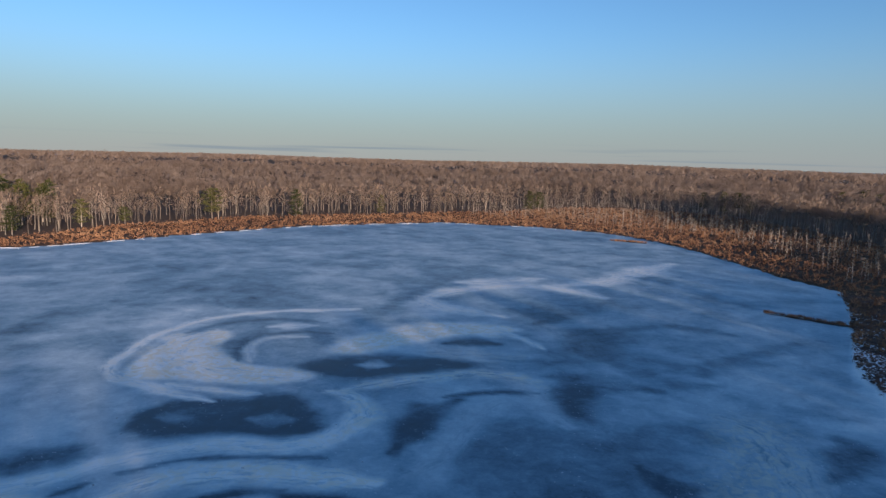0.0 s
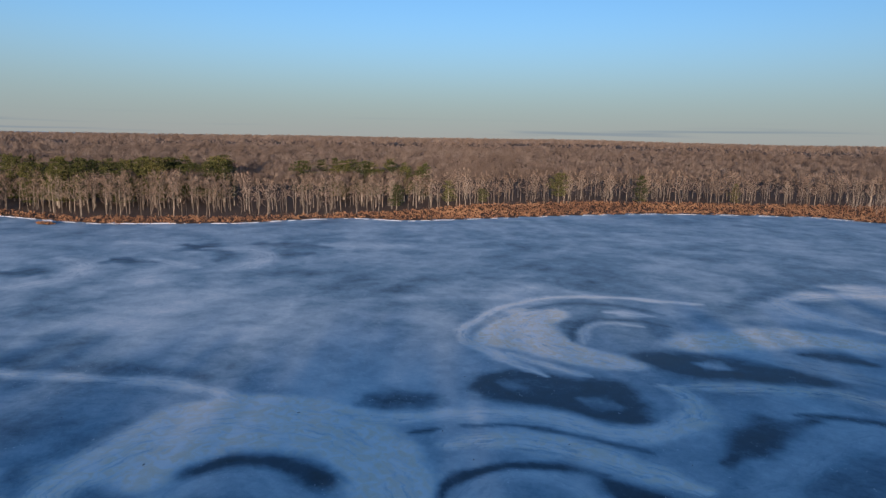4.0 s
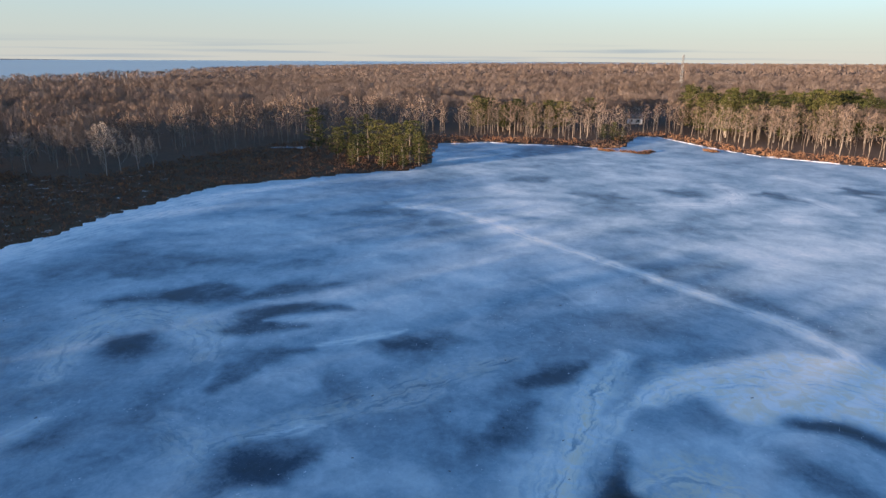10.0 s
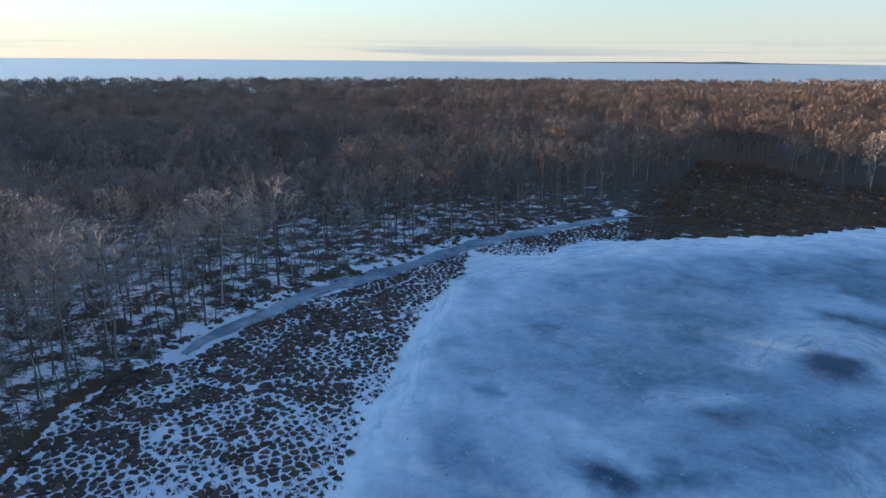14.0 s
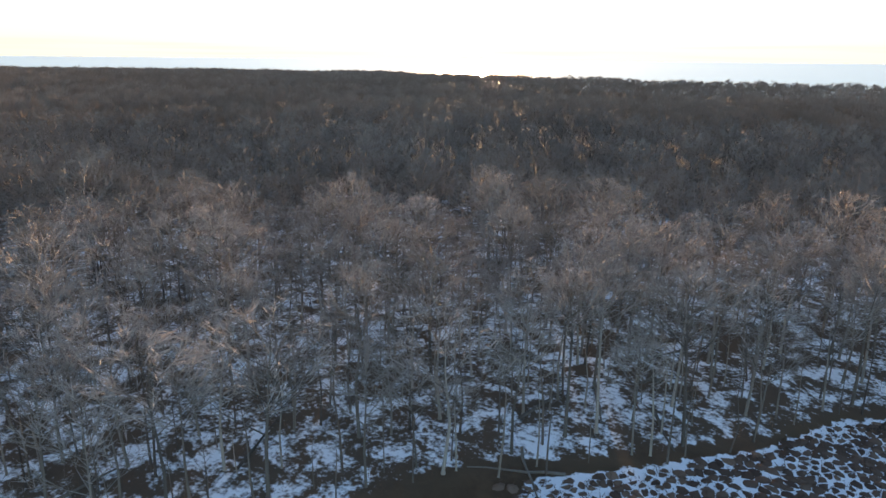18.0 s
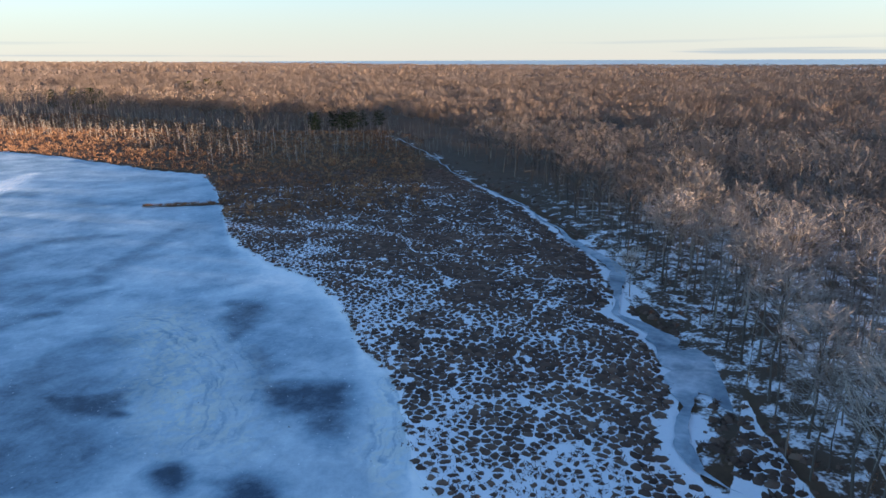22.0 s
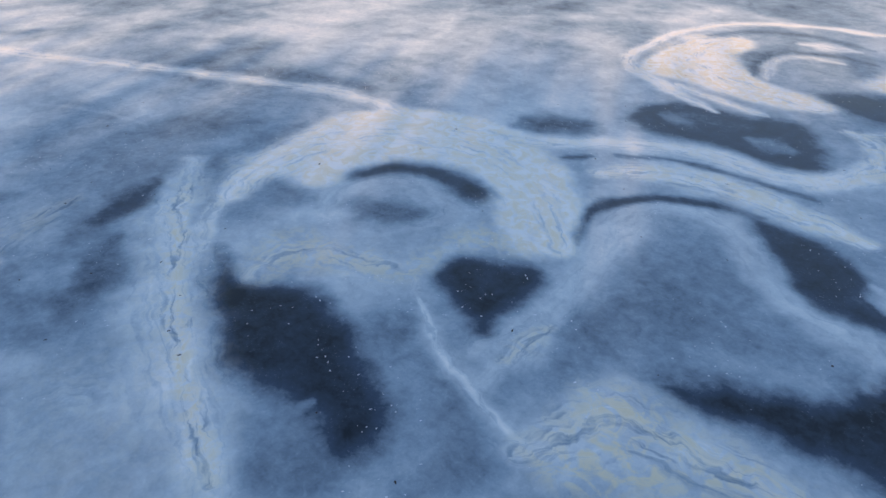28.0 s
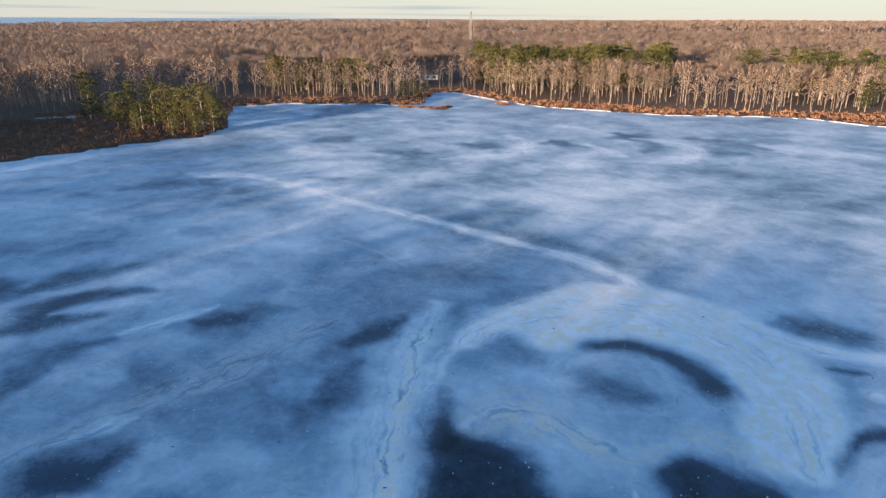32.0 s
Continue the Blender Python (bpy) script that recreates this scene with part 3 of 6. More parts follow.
pool(0.74, 1.4, 1, 0.85, (29.2, 34.7), (25.2, 36), (20.1, 36.7), (11.2, 34.6), (1.3, 34.5), (351.7, 37.1), (343, 39.6), (337.1, 39.1), (334.4, 37.1))
band(0.3, 0.4, 0.7, 0, (11.3, 33.8), (1.2, 33.7), (351.5, 35.2), (344.4, 37.7))
# bands between the heart and the hook
pool(0.16, 1.6, 1, 0, (25, 96.5), (21.1, 96.9), (17.1, 95.2), (13, 96.6), (10.6, 86.8), (10.6, 80.4), (15.4, 80.7), (20.4, 84.9), (25.4, 84.1), (28.1, 88.9))
band(0.5, 1.6, 0.8, 0, (24, 91.2), (22, 90))
band(0.46, 2.0, 0.8, 0, (16.8, 87.8), (13.2, 86.2))
pool(0.24, 2, 0.9, 0, (37.1, 87.3), (33.2, 87.3), (28.6, 87.2), (28.9, 82.3), (32.6, 82.2), (36.6, 81.8))
band(0.6, 1.3, 0.8, 0, (30.8, 90.8), (27.6, 89))
band(0.98, 1.7, 1, 0.35, (42.9, 83.5), (39.2, 80.7), (35.1, 77.9), (30.4, 79.3), (25.6, 80.7), (20.6, 81.1), (15.4, 78.4), (10.7, 78.2), (7.4, 84), (6.6, 90.9))
band(0.92, 2.0, 0.9, 0.7, (10, 96), (6.8, 93.2), (6.3, 86.5), (9, 79.7))
band(0.78, 1.8, 0.95, 0.7, (8.9, 95.9), (6.8, 98.8), (1.7, 102.5), (356.6, 107), (351.1, 103.5))
band(0.96, 2.2, 1, 0.75, (28.6, 71), (24.9, 73.3), (19.8, 73.5), (14.5, 71.5), (10.2, 69.3), (5.3, 67.7))
band(0.2, 0.5, 0.75, 0, (27.8, 76), (23.7, 77.7), (18.6, 76.5), (13.4, 75.2), (10.2, 74))
band(0.16, 0.7, 0.8, 0, (32.4, 74.1), (29.2, 75.6))
band(0.15, 1.9, 1, 0, (4.7, 75.1), (2.1, 80.6), (0.5, 87.8), (358, 92.8))
band(0.15, 0.9, 0.9, 0, (351, 97.5), (355.5, 97.1), (359.5, 93.2))
pool(0.15, 1.6, 1, 0, (349.7, 105.4), (345.9, 104.7), (342.6, 103.7), (346.4, 90.3), (348.9, 91.9))
band(0.62, 1.8, 1, 0, (2.8, 68.9), (0.4, 73.7), (357.8, 81.1), (356.4, 89.7), (353.4, 93.8), (349.8, 89.7), (348.4, 85.7))
pool(0.62, 1.2, 1, 0, (3.3, 69.6), (0.9, 74.5), (358.7, 70.8), (359.2, 66.4), (1.4, 64.8))
band(0.58, 2.2, 0.9, 0, (346.9, 90), (345.2, 98.7), (342, 98.5), (338.7, 94.4))
band(0.2, 1.2, 0.9, 0, (342.1, 76.2), (338.7, 70.9), (336.9, 68.5))
# hook
pool(0.15, 2.0, 1, 0, (12.4, 110.7), (9.8, 113.4), (4.8, 113.7), (358.7, 113.8), (356.2, 109.6), (1.7, 106.3), (6.8, 101), (10.9, 103.7))
band(0.6, 1.8, 1, 0, (7.1, 109.2), (5, 108.9))
pool(0.98, 1.2, 1, 0.95, (27.5, 112.1), (24.7, 125.5), (22.3, 136), (18.5, 135.9), (18.1, 129.2), (19.6, 124), (18.3, 116.1), (16.9, 110.5), (12.9, 108.3), (10.9, 104.8), (14, 100.7), (18, 102.1), (21.8, 106.8), (24.7, 107))
band(1.02, 1.1, 1, 0.4, (19.7, 95), (23, 100.4), (26.9, 109.2), (27.9, 116.3), (25.6, 127.3), (22.2, 141.6), (18.4, 147.5), (13.6, 150.5), (7.2, 151.1))
band(0.97, 0.9, 0.9, 0.5, (23.3, 104.7), (19.1, 99.3), (15.6, 97.2))
band(0.3, 0.8, 0.6, 0, (27, 114.2), (25, 123), (22.3, 132.6), (19.5, 136.4))
band(0.32, 1.2, 0.8, 0, (21.8, 134.4), (18.4, 142), (14.6, 143.5), (10.2, 138.2))
band(0.92, 2.0, 0.9, 0, (14.6, 136.8), (11.2, 136.1))
pool(0.5, 1.5, 0.9, 0, (16.3, 116.9), (16, 125.3), (13.7, 128.1), (10.8, 125.3), (10.3, 115.2), (12.9, 110.8))
band(0.28, 0.9, 0.85, 0, (17.6, 114), (17.7, 123), (16.2, 130.3), (12.7, 132.1), (9.8, 129.6))
band(0.78, 0.8, 0.9, 0.3, (16.7, 112.7), (16.8, 121.9), (15.2, 128.3), (11.8, 128))
pool(1.00, 2.0, 1, 0.9, (10.1, 121.3), (6.8, 128), (2.8, 136.9), (357.9, 139.8), (353, 137.6), (354.4, 129.4), (358.3, 130.2), (1.8, 124.2), (5.3, 117.6), (8.8, 115.3))
band(0.97, 1.0, 0.9, 0.4, (355.4, 136.5), (353, 128.9), (351, 122.4))
band(0.17, 2.2, 0.9, 0, (359.5, 123), (357.3, 125.1), (354.8, 123.7))
band(0.6, 3.0, 0.8, 0.3, (0.7, 116.2), (356.7, 116.1), (352.3, 116))
band(0.96, 3.2, 0.9, 0.5, (1.9, 163.2), (360, 171.6), (357.1, 179.9), (353.4, 185.8), (348.4, 182.2), (345.7, 175.5))
band(0.94, 2.6, 0.9, 0.4, (2.1, 167.7), (0.9, 157.2), (357.9, 149.5), (354.6, 146.6))
band(0.97, 4.5, 0.85, 0.4, (349.3, 189.1), (345.5, 201.7), (342.8, 228.5), (340.7, 248.8))
band(0.92, 4.0, 0.8, 0.3, (358.6, 187.1), (354.8, 190.6), (351.6, 198))
band(0.3, 2.8, 0.7, 0, (4.8, 152.2), (3.3, 165.6), (360, 182.7))
band(0.28, 3.0, 0.8, 0, (354.1, 155), (350.8, 148.8), (349, 152.7))
band(0.3, 2.2, 0.8, 0, (349.2, 133.1), (344.4, 143.4), (340.3, 150.8), (335.4, 148.5))
band(0.64, 4.0, 0.7, 0, (350.3, 140.6), (346.7, 145.3), (341.6, 157.2), (337.8, 171.4))
band(0.3, 2.5, 0.6, 0, (346.4, 128.9), (345.3, 120.3), (340.5, 108.2), (336.4, 111.6))
band(0.58, 4.0, 0.8, 0, (335.1, 120.7), (332.9, 125.6), (330.4, 126.5))
band(0.3, 2.2, 0.6, 0, (336.1, 127.6), (333.2, 136.6), (331, 147.6))
band(0.34, 4.0, 0.6, 0, (7.1, 193.3), (2.1, 185.3), (359.1, 194))
band(0.7, 1.4, 0.25, 0, (4.7, 343.1), (4.2, 256.1), (4.6, 203.6), (4.4, 168.9))
band(1.00, 3.2, 0.8, 0.95, (12.5, 103.1), (17, 105.9), (20.8, 110.1), (23.3, 118.2), (22.4, 128.9), (19.5, 133.8))
# north shore
band(0.18, 2.6, 0.75, 0, (4.1, 109.4), (0.8, 107.8), (358, 108.8))
band(0.64, 2.0, 0.8, 0.3, (359.8, 102.2), (355.6, 106.3), (350.4, 100.6))
band(0.22, 2.3, 0.75, 0, (350.7, 106.3), (347.5, 108.4), (340.8, 104.2))
pool(0.22, 2.4, 0.9, 0, (349.4, 106.8), (346.1, 105.2), (346.7, 87.8), (349.2, 90.3))
pool(0.19, 2.1, 0.9, 0, (3.7, 87.6), (1.3, 91.2), (0.5, 85.2), (3, 78.4), (4.6, 77))
band(0.15, 1.6, 0.75, 0, (340.2, 74.3), (336.8, 70.8))
band(0.2, 2.5, 0.75, 0, (327.4, 98), (325.8, 96.8), (327.3, 83.1))
pool(0.18, 2.2, 0.9, 0, (326.9, 76.7), (323.7, 78.1), (324.7, 70.5), (320.9, 68.1), (317, 68.8), (317.3, 61.2), (319.7, 58.1), (323, 62.1), (325.8, 65.6))
pool(0.16, 1.8, 0.9, 0, (336.3, 57), (333.5, 58), (331.9, 55.1), (333.6, 51.1), (335.8, 53.6))
pool(0.16, 1.8, 0.9, 0, (329.1, 51.6), (325.7, 52.2), (324, 47.4), (328, 46.8))
band(0.62, 1.6, 0.9, 0, (323.9, 71), (321, 73.2), (318.6, 69.9))
band(0.6, 3.6, 0.75, 0.35, (335.8, 97.1), (332.7, 95.7), (329.6, 82.2), (328, 71.1), (329.1, 61.3), (331.8, 59.2))
band(0.62, 1.3, 0.8, 0, (331.9, 55.6), (330.2, 54.5), (330.8, 53.6))
band(0.72, 2.4, 0.8, 0.5, (314.1, 67.5), (312.8, 60.6), (314.1, 54.2), (314.4, 48.2))
band(0.6, 2.4, 0.7, 0, (333.6, 123), (330.5, 120.5), (328.5, 122.4))
band(0.3, 2.5, 0.6, 0, (337.7, 116.6), (335.6, 127.7), (332.5, 129.1))
band(0.56, 2.5, 0.6, 0, (345.7, 101.5), (341.8, 98.3), (337.8, 98.2))
# arch and eye
pool(0.05, 1.5, 1, 0, (66.7, 58.3), (68.1, 51.8), (68.5, 45.9), (68.3, 40.8), (65.6, 38.1), (61, 35.6), (57.4, 33.4), (56.7, 30), (53.9, 29), (50.1, 30.6), (50.5, 34.3), (52.9, 37.5), (54.9, 43.3), (57, 47.4), (61.5, 48.8), (64.6, 51.2), (65.2, 55.5))
pool(0.08, 1.25, 1, 0, (43.3, 49.1), (40.6, 51.2), (36.4, 50.4), (32.5, 48.9), (34.3, 44.9), (37.9, 42.5), (39.1, 40.3), (41.1, 42.5), (42.9, 45.3))
band(0.52, 0.5, 0.7, 0, (66.3, 35.1), (62.9, 33.2), (59, 34.1))
pool(0.3, 1.8, 0.6, 0, (60.2, 70.6), (57.7, 68.9), (54.7, 64.8), (56.5, 61.5), (59.7, 62.8), (61, 66.3))
pool(0.34, 1.4, 1, 0, (53.7, 61.7), (50.9, 63.7), (46.4, 62.4), (44.5, 59), (48.8, 57.6), (52.7, 58.9))
band(0.64, 1.2, 0.95, 0, (55.5, 60.5), (54.2, 64.3), (51.3, 66.9), (48, 67.9), (44.7, 64.6), (42.5, 60.4), (43.6, 57.6), (47.1, 56.6))
pool(0.68, 1.3, 0.9, 0.7, (65.2, 52.6), (63, 55.8), (59.5, 58.4), (56.3, 56.5), (53, 53.3), (48.4, 51.3), (44.8, 52.6), (40.2, 57.4), (36.7, 57.2), (33.7, 53.4), (37.7, 51.5), (42.4, 52.6), (46.1, 48.5), (49.1, 48.1), (54.4, 49.8), (59, 50.9), (63.1, 49.6))
pool(0.12, 1.2, 1, 0, (52.3, 69.5), (50.1, 71.8), (46.9, 71.8), (42.5, 69.4), (38.6, 65.5), (39, 61.6), (41.7, 61.8), (43.1, 65.2), (45.8, 68.3), (48.6, 69.4), (51.3, 67.2))
pool(0.94, 1.3, 1, 0.75, (63.9, 68.8), (62, 74.7), (58.3, 77.8), (55.1, 83.5), (52.9, 87.9), (48.8, 88.2), (44.7, 88.5), (40.5, 85.9), (37.3, 81.4), (34.1, 76.7), (31.7, 70.9), (30.3, 63.1), (30.4, 56.1), (32.4, 52.2), (34.7, 51.8), (36.9, 53.5), (37.9, 58.2), (38.5, 63.5), (39.2, 68.2), (42.5, 71.2), (46.9, 73.5), (51.2, 72.4), (53.5, 67.8), (55.7, 66.3), (58.7, 70.9), (60.7, 71.6), (63, 67.4))
band(1.05, 1.0, 0.8, 0.6, (62.8, 70.4), (59.5, 73.7), (55.3, 76.9), (51, 78.8), (46.8, 79.2), (42.6, 77.4), (38.8, 72.7), (35.3, 65.9), (33.1, 58.9))
band(1.05, 0.8, 0.8, 0.6, (55.1, 81.6), (50.9, 85), (46.8, 84.9), (42.6, 83.2), (38.3, 78.6), (33.9, 70.4))
band(0.45, 0.5, 0.6, 0, (36.8, 69.9), (35, 64.6), (33.3, 57.7))
band(0.78, 3.2, 1, 0.25, (66, 77.4), (67.8, 70), (70, 60.9), (71.3, 53.2), (71.9, 46.5), (72.2, 40.8), (72.4, 35.8), (72.7, 31.6), (73.3, 28.8))
band(0.8, 1.0, 0.9, 1, (67.2, 71.1), (68.9, 62.7), (70, 54.6), (71.2, 46.2), (71.7, 41.3), (71.8, 35.6), (73, 29.7))
band(0.84, 0.8, 0.8, 0.4, (64, 67.5), (66.2, 62.7), (67.6, 57.6))
band(0.3, 2.4, 0.6, 0, (77.7, 64.7), (73.5, 69.4), (69.4, 73.9))
band(0.66, 0.7, 1, 0, (46.4, 48.1), (45.8, 44), (44.3, 39.6), (42.3, 37), (40.1, 35.8), (38.6, 33.4), (35.7, 31.2), (32, 29.8), (27, 29.9))
band(0.84, 0.25, 1, 0, (46.1, 45.5), (44.3, 39.6), (42.3, 37), (40.1, 35.8), (38.6, 33.4), (35.7, 31.2), (32, 29.8), (27, 29.9))
pool(0.66, 1.2, 1, 0.95, (34.9, 30.3), (30.6, 30.2), (27.1, 30.2), (28.3, 32.6), (24.9, 35.7), (18.8, 36.8), (12.8, 35.4), (8, 35.1), (2.5, 34.3), (359.5, 34.8), (26.7, 26.1), (30, 27.5))
pool(0.3, 0.9, 0.6, 0, (67.5, 31.2), (59.5, 30.1), (54.2, 27.6), (60.5, 26.1), (69.4, 27.8))
band(1.02, 3.6, 0.9, 0.8, (63.5, 67.2), (61.7, 72.2), (58.5, 74.9), (55.2, 78.1), (51, 80.1), (46.8, 80.1), (42.6, 77.9), (39.3, 74.6), (36.5, 69.9), (34.5, 64.7), (32.5, 58.4), (31.7, 53.8))
band(0.7, 2.4, 0.7, 0.9, (32.6, 29), (25.4, 32), (20.5, 33.8), (15.1, 33), (8.9, 33), (2, 33.4))
band(0.66, 1.4, 0.6, 0.7, (64, 51.2), (60.9, 54.1), (56.4, 54), (52, 51.1), (47.2, 49.9))
# trail to the west
band(0.95, 1.5, 0.7, 0.4, (86.6, 158.8), (82.5, 156.2), (78.7, 143.7), (73.9, 128.8), (68.8, 118.6), (63.7, 109.5), (59.6, 104.4), (55.9, 98.3), (52, 96.3), (48.4, 89.5), (46.2, 83.8))
band(0.85, 3.5, 0.7, 0.2, (87.1, 162.8), (84.3, 158.4), (82, 155.4))
band(0.62, 5.0, 0.5, 0, (65.7, 100.5), (58.4, 94.7), (52.2, 89.4))
band(0.3, 2.4, 0.8, 0, (58.6, 109.3), (56.1, 105.1), (53.8, 102))
band(0.3, 3.0, 0.75, 0, (92.5, 152.1), (88, 154.1), (85.3, 149.4))
band(0.34, 2.2, 0.6, 0, (77.7, 152), (74.8, 148.6))
band(0.7, 0.5, 0.4, 0, (77, 107.9), (72.9, 100.1), (69.3, 91.3))
band(0.66, 0.8, 0.5, 0, (83.5, 151.6), (85.5, 135.3), (88.5, 121), (91.5, 109.7))
band(0.85, 1.0, 0.9, 0.3, (31.9, 78.7), (35.2, 77.1), (37, 77.9), (38.8, 80.4))
band(0.66, 0.3, 0.8, 0, (34.7, 123.8), (36, 110.2), (36.7, 94), (37.1, 83.4))
band(0.66, 3.0, 0.7, 0, (36.4, 129), (34.2, 124))
band(0.62, 2.5, 0.5, 0, (30.7, 129.4), (28.6, 117.9), (26.5, 108.3))
band(0.3, 2.2, 0.6, 0, (36.6, 83.1), (34.3, 85.5), (31.7, 84.3))
band(0.3, 2.6, 0.6, 0, (23.6, 92.4), (20.3, 91.3), (17.2, 91.5))
band(0.6, 1.4, 0.8, 0, (33.4, 90.4), (29.3, 88.6), (26.3, 86.4))
# streaks in the west
pool(0.17, 3.5, 0.95, 0, (103.8, 104.1), (101.4, 106.6), (99.3, 101.9), (101, 96.3))
band(0.2, 2.2, 0.8, 0, (100.7, 93.1), (97.3, 93.5), (91.8, 90.4))
band(0.22, 2.0, 0.8, 0, (102.4, 85.6), (98.5, 86.5), (95.5, 84.8))
band(0.72, 1.8, 0.95, 0, (98.4, 97.9), (93.6, 99.6), (90, 94.2), (87.3, 89.4))
band(0.66, 2.5, 0.6, 0, (97.6, 108.9), (92.4, 110.4), (87.8, 110.4))
band(0.64, 2.2, 0.7, 0, (98.4, 90), (94, 87.8), (89.8, 86.4))
band(0.68, 3.5, 0.8, 0.3, (106.2, 93.5), (104.3, 87.4), (102.6, 82.2))
pool(0.15, 2.5, 0.95, 0, (90.8, 79), (87.6, 80.5), (82.3, 79.9), (84.2, 74.6), (88.3, 74))
band(0.86, 0.9, 0.9, 0.2, (94.5, 77.9), (90.1, 79.8), (86.8, 82.2))
band(0.66, 2.4, 0.8, 0, (100.3, 71.7), (97.6, 71.3), (95.6, 67.3))
band(0.24, 2.0, 0.8, 0, (104.3, 69.9), (100, 76.7), (95.5, 76.8))
band(0.5, 2.0, 0.55, 0.5, (108.6, 57.5), (104.2, 58.7), (99.5, 60), (94.1, 61), (87.8, 63.9), (81.8, 69.6), (76.3, 74))
band(0.86, 0.9, 0.9, 0.2, (101.1, 58.6), (97.8, 58.5), (94.7, 59.1))
band(0.62, 1.0, 0.7, 0.4, (89, 61.3), (85.2, 63.1), (83, 65))
pool(0.09, 2.1, 0.95, 0, (103.2, 56.3), (100, 55.8), (96.1, 53.7), (99.7, 50.5), (102.5, 51))
band(0.2, 2.0, 0.8, 0, (109.5, 43.7), (107.4, 46.7), (104.1, 49.6))
band(0.26, 2.0, 0.8, 0, (98.3, 46.2), (94.3, 44.4), (89.6, 42.3))
band(0.17, 1.8, 0.8, 0, (74.7, 67.3), (72, 70.5), (69.5, 72.6))
band(0.24, 2.2, 0.8, 0, (80.1, 52.7), (76.6, 58.4), (74.2, 63))
band(0.62, 1.2, 0.8, 0, (94.1, 53.3), (91.6, 51.9))
band(0.62, 1.6, 0.8, 0, (84.8, 43.6), (81.9, 42.8), (79.3, 41.1))
band(0.6, 1.6, 0.8, 0.2, (106, 47.2), (101.2, 47.3), (98.7, 43.6))
band(0.6, 2.5, 0.7, 0.5, (108.6, 63.8), (106.5, 60.9), (105.4, 56.1))
band(0.58, 2.0, 0.7, 0, (82.1, 59.3), (78.8, 59.9))
# south-west bay
pool(0.34, 6, 0.75, 0, (127.9, 74.6), (118.4, 81.3), (107.8, 79.9), (105.4, 62.6), (113, 52.6), (123, 56))
pool(0.4, 6, 0.7, 0.12, (130.9, 100.7), (118.3, 118.6), (115.2, 96.6), (116.8, 75.9), (121.3, 57.8), (132, 58.1), (141, 71.8), (136.8, 89.7))
pool(0.1, 3.1, 0.95, 0, (129.8, 54.4), (126.3, 54.5), (121.9, 54.4), (119.5, 53.9), (121.8, 49.8), (125.2, 48.7), (128.1, 51.1))
band(0.62, 3.4, 0.85, 0.35, (116.3, 81.2), (114.7, 89.4), (111.6, 97.6), (108.5, 99.1), (105.3, 91.8), (103.4, 83.7), (104.6, 78.4))
pool(0.2, 1.8, 1, 0, (112.6, 86.8), (110.5, 90.6), (107.6, 89.4), (108.1, 83.6), (111, 81.9))
pool(0.2, 2.2, 1, 0, (113.7, 106.5), (110, 105.4), (105.9, 106.3), (102.4, 106.6), (100.6, 101), (102.8, 96.2), (104.9, 100.2), (109, 101.7))
band(0.28, 3.5, 0.8, 0, (110.1, 118.1), (106.3, 117.9))
band(0.28, 2.8, 0.8, 0, (123.3, 88.2), (120.5, 86.6))
pool(0.24, 1.8, 0.9, 0, (119.9, 66.5), (117.4, 69), (113.9, 70.8), (116.3, 65.8))
band(0.34, 2.0, 0.8, 0, (140.4, 65.6), (138.1, 64.8))
band(0.34, 1.6, 0.8, 0, (134.8, 84.5), (132.9, 85.1))
band(0.62, 2.4, 0.7, 0.3, (123.9, 66.4), (121.2, 70.1), (117.4, 71.9))
band(0.2, 3.1, 0.8, 0, (102.1, 86.1), (99.6, 87), (98.7, 91.8), (92.9, 91.6))
band(0.7, 1.6, 0.7, 0, (99.8, 97.4), (95.4, 95.9), (91.7, 97.1))
band(0.72, 1.5, 0.8, 0, (98.7, 88.5), (95.7, 88.9), (92.1, 86.8))
band(0.24, 3.4, 0.8, 0, (99.8, 98.7), (96, 102), (92.7, 101.5))
band(0.62, 2.2, 0.6, 0, (94.1, 103.2), (92, 112.3), (91.7, 124.8))
band(0.62, 4.0, 0.5, 0, (102.1, 125.4), (100.7, 139.7), (98.4, 146.5))
band(0.62, 1.8, 0.7, 0, (100.3, 71.8), (97.8, 71.9))
band(0.62, 1.6, 0.6, 0.2, (107.6, 66), (105.4, 61.4), (105.8, 55.1), (110.7, 49.3))
pool(0.17, 2.8, 0.95, 0, (107.3, 49.5), (104.1, 54.2), (99.9, 57.2), (97.4, 56), (98.5, 50.5), (102.8, 49.1))
band(0.62, 1.5, 0.8, 0.2, (108.4, 47), (103.9, 49.7), (99.5, 48.9))
band(0.36, 2.0, 0.6, 0, (112, 64.3), (107.7, 73.1), (104.6, 77))
# pale margin along the banks
band(0.86, 7, 0.8, 0, (144.7, 95.7), (143.1, 105.7), (138.6, 113.1), (130.5, 126.2), (119.8, 138.9), (110.7, 158.1), (102, 182.1), (95.1, 195))
band(0.88, 1.8, 0.8, 0, (151.4, 54.7), (147.3, 68.2), (145, 83), (143.3, 95))
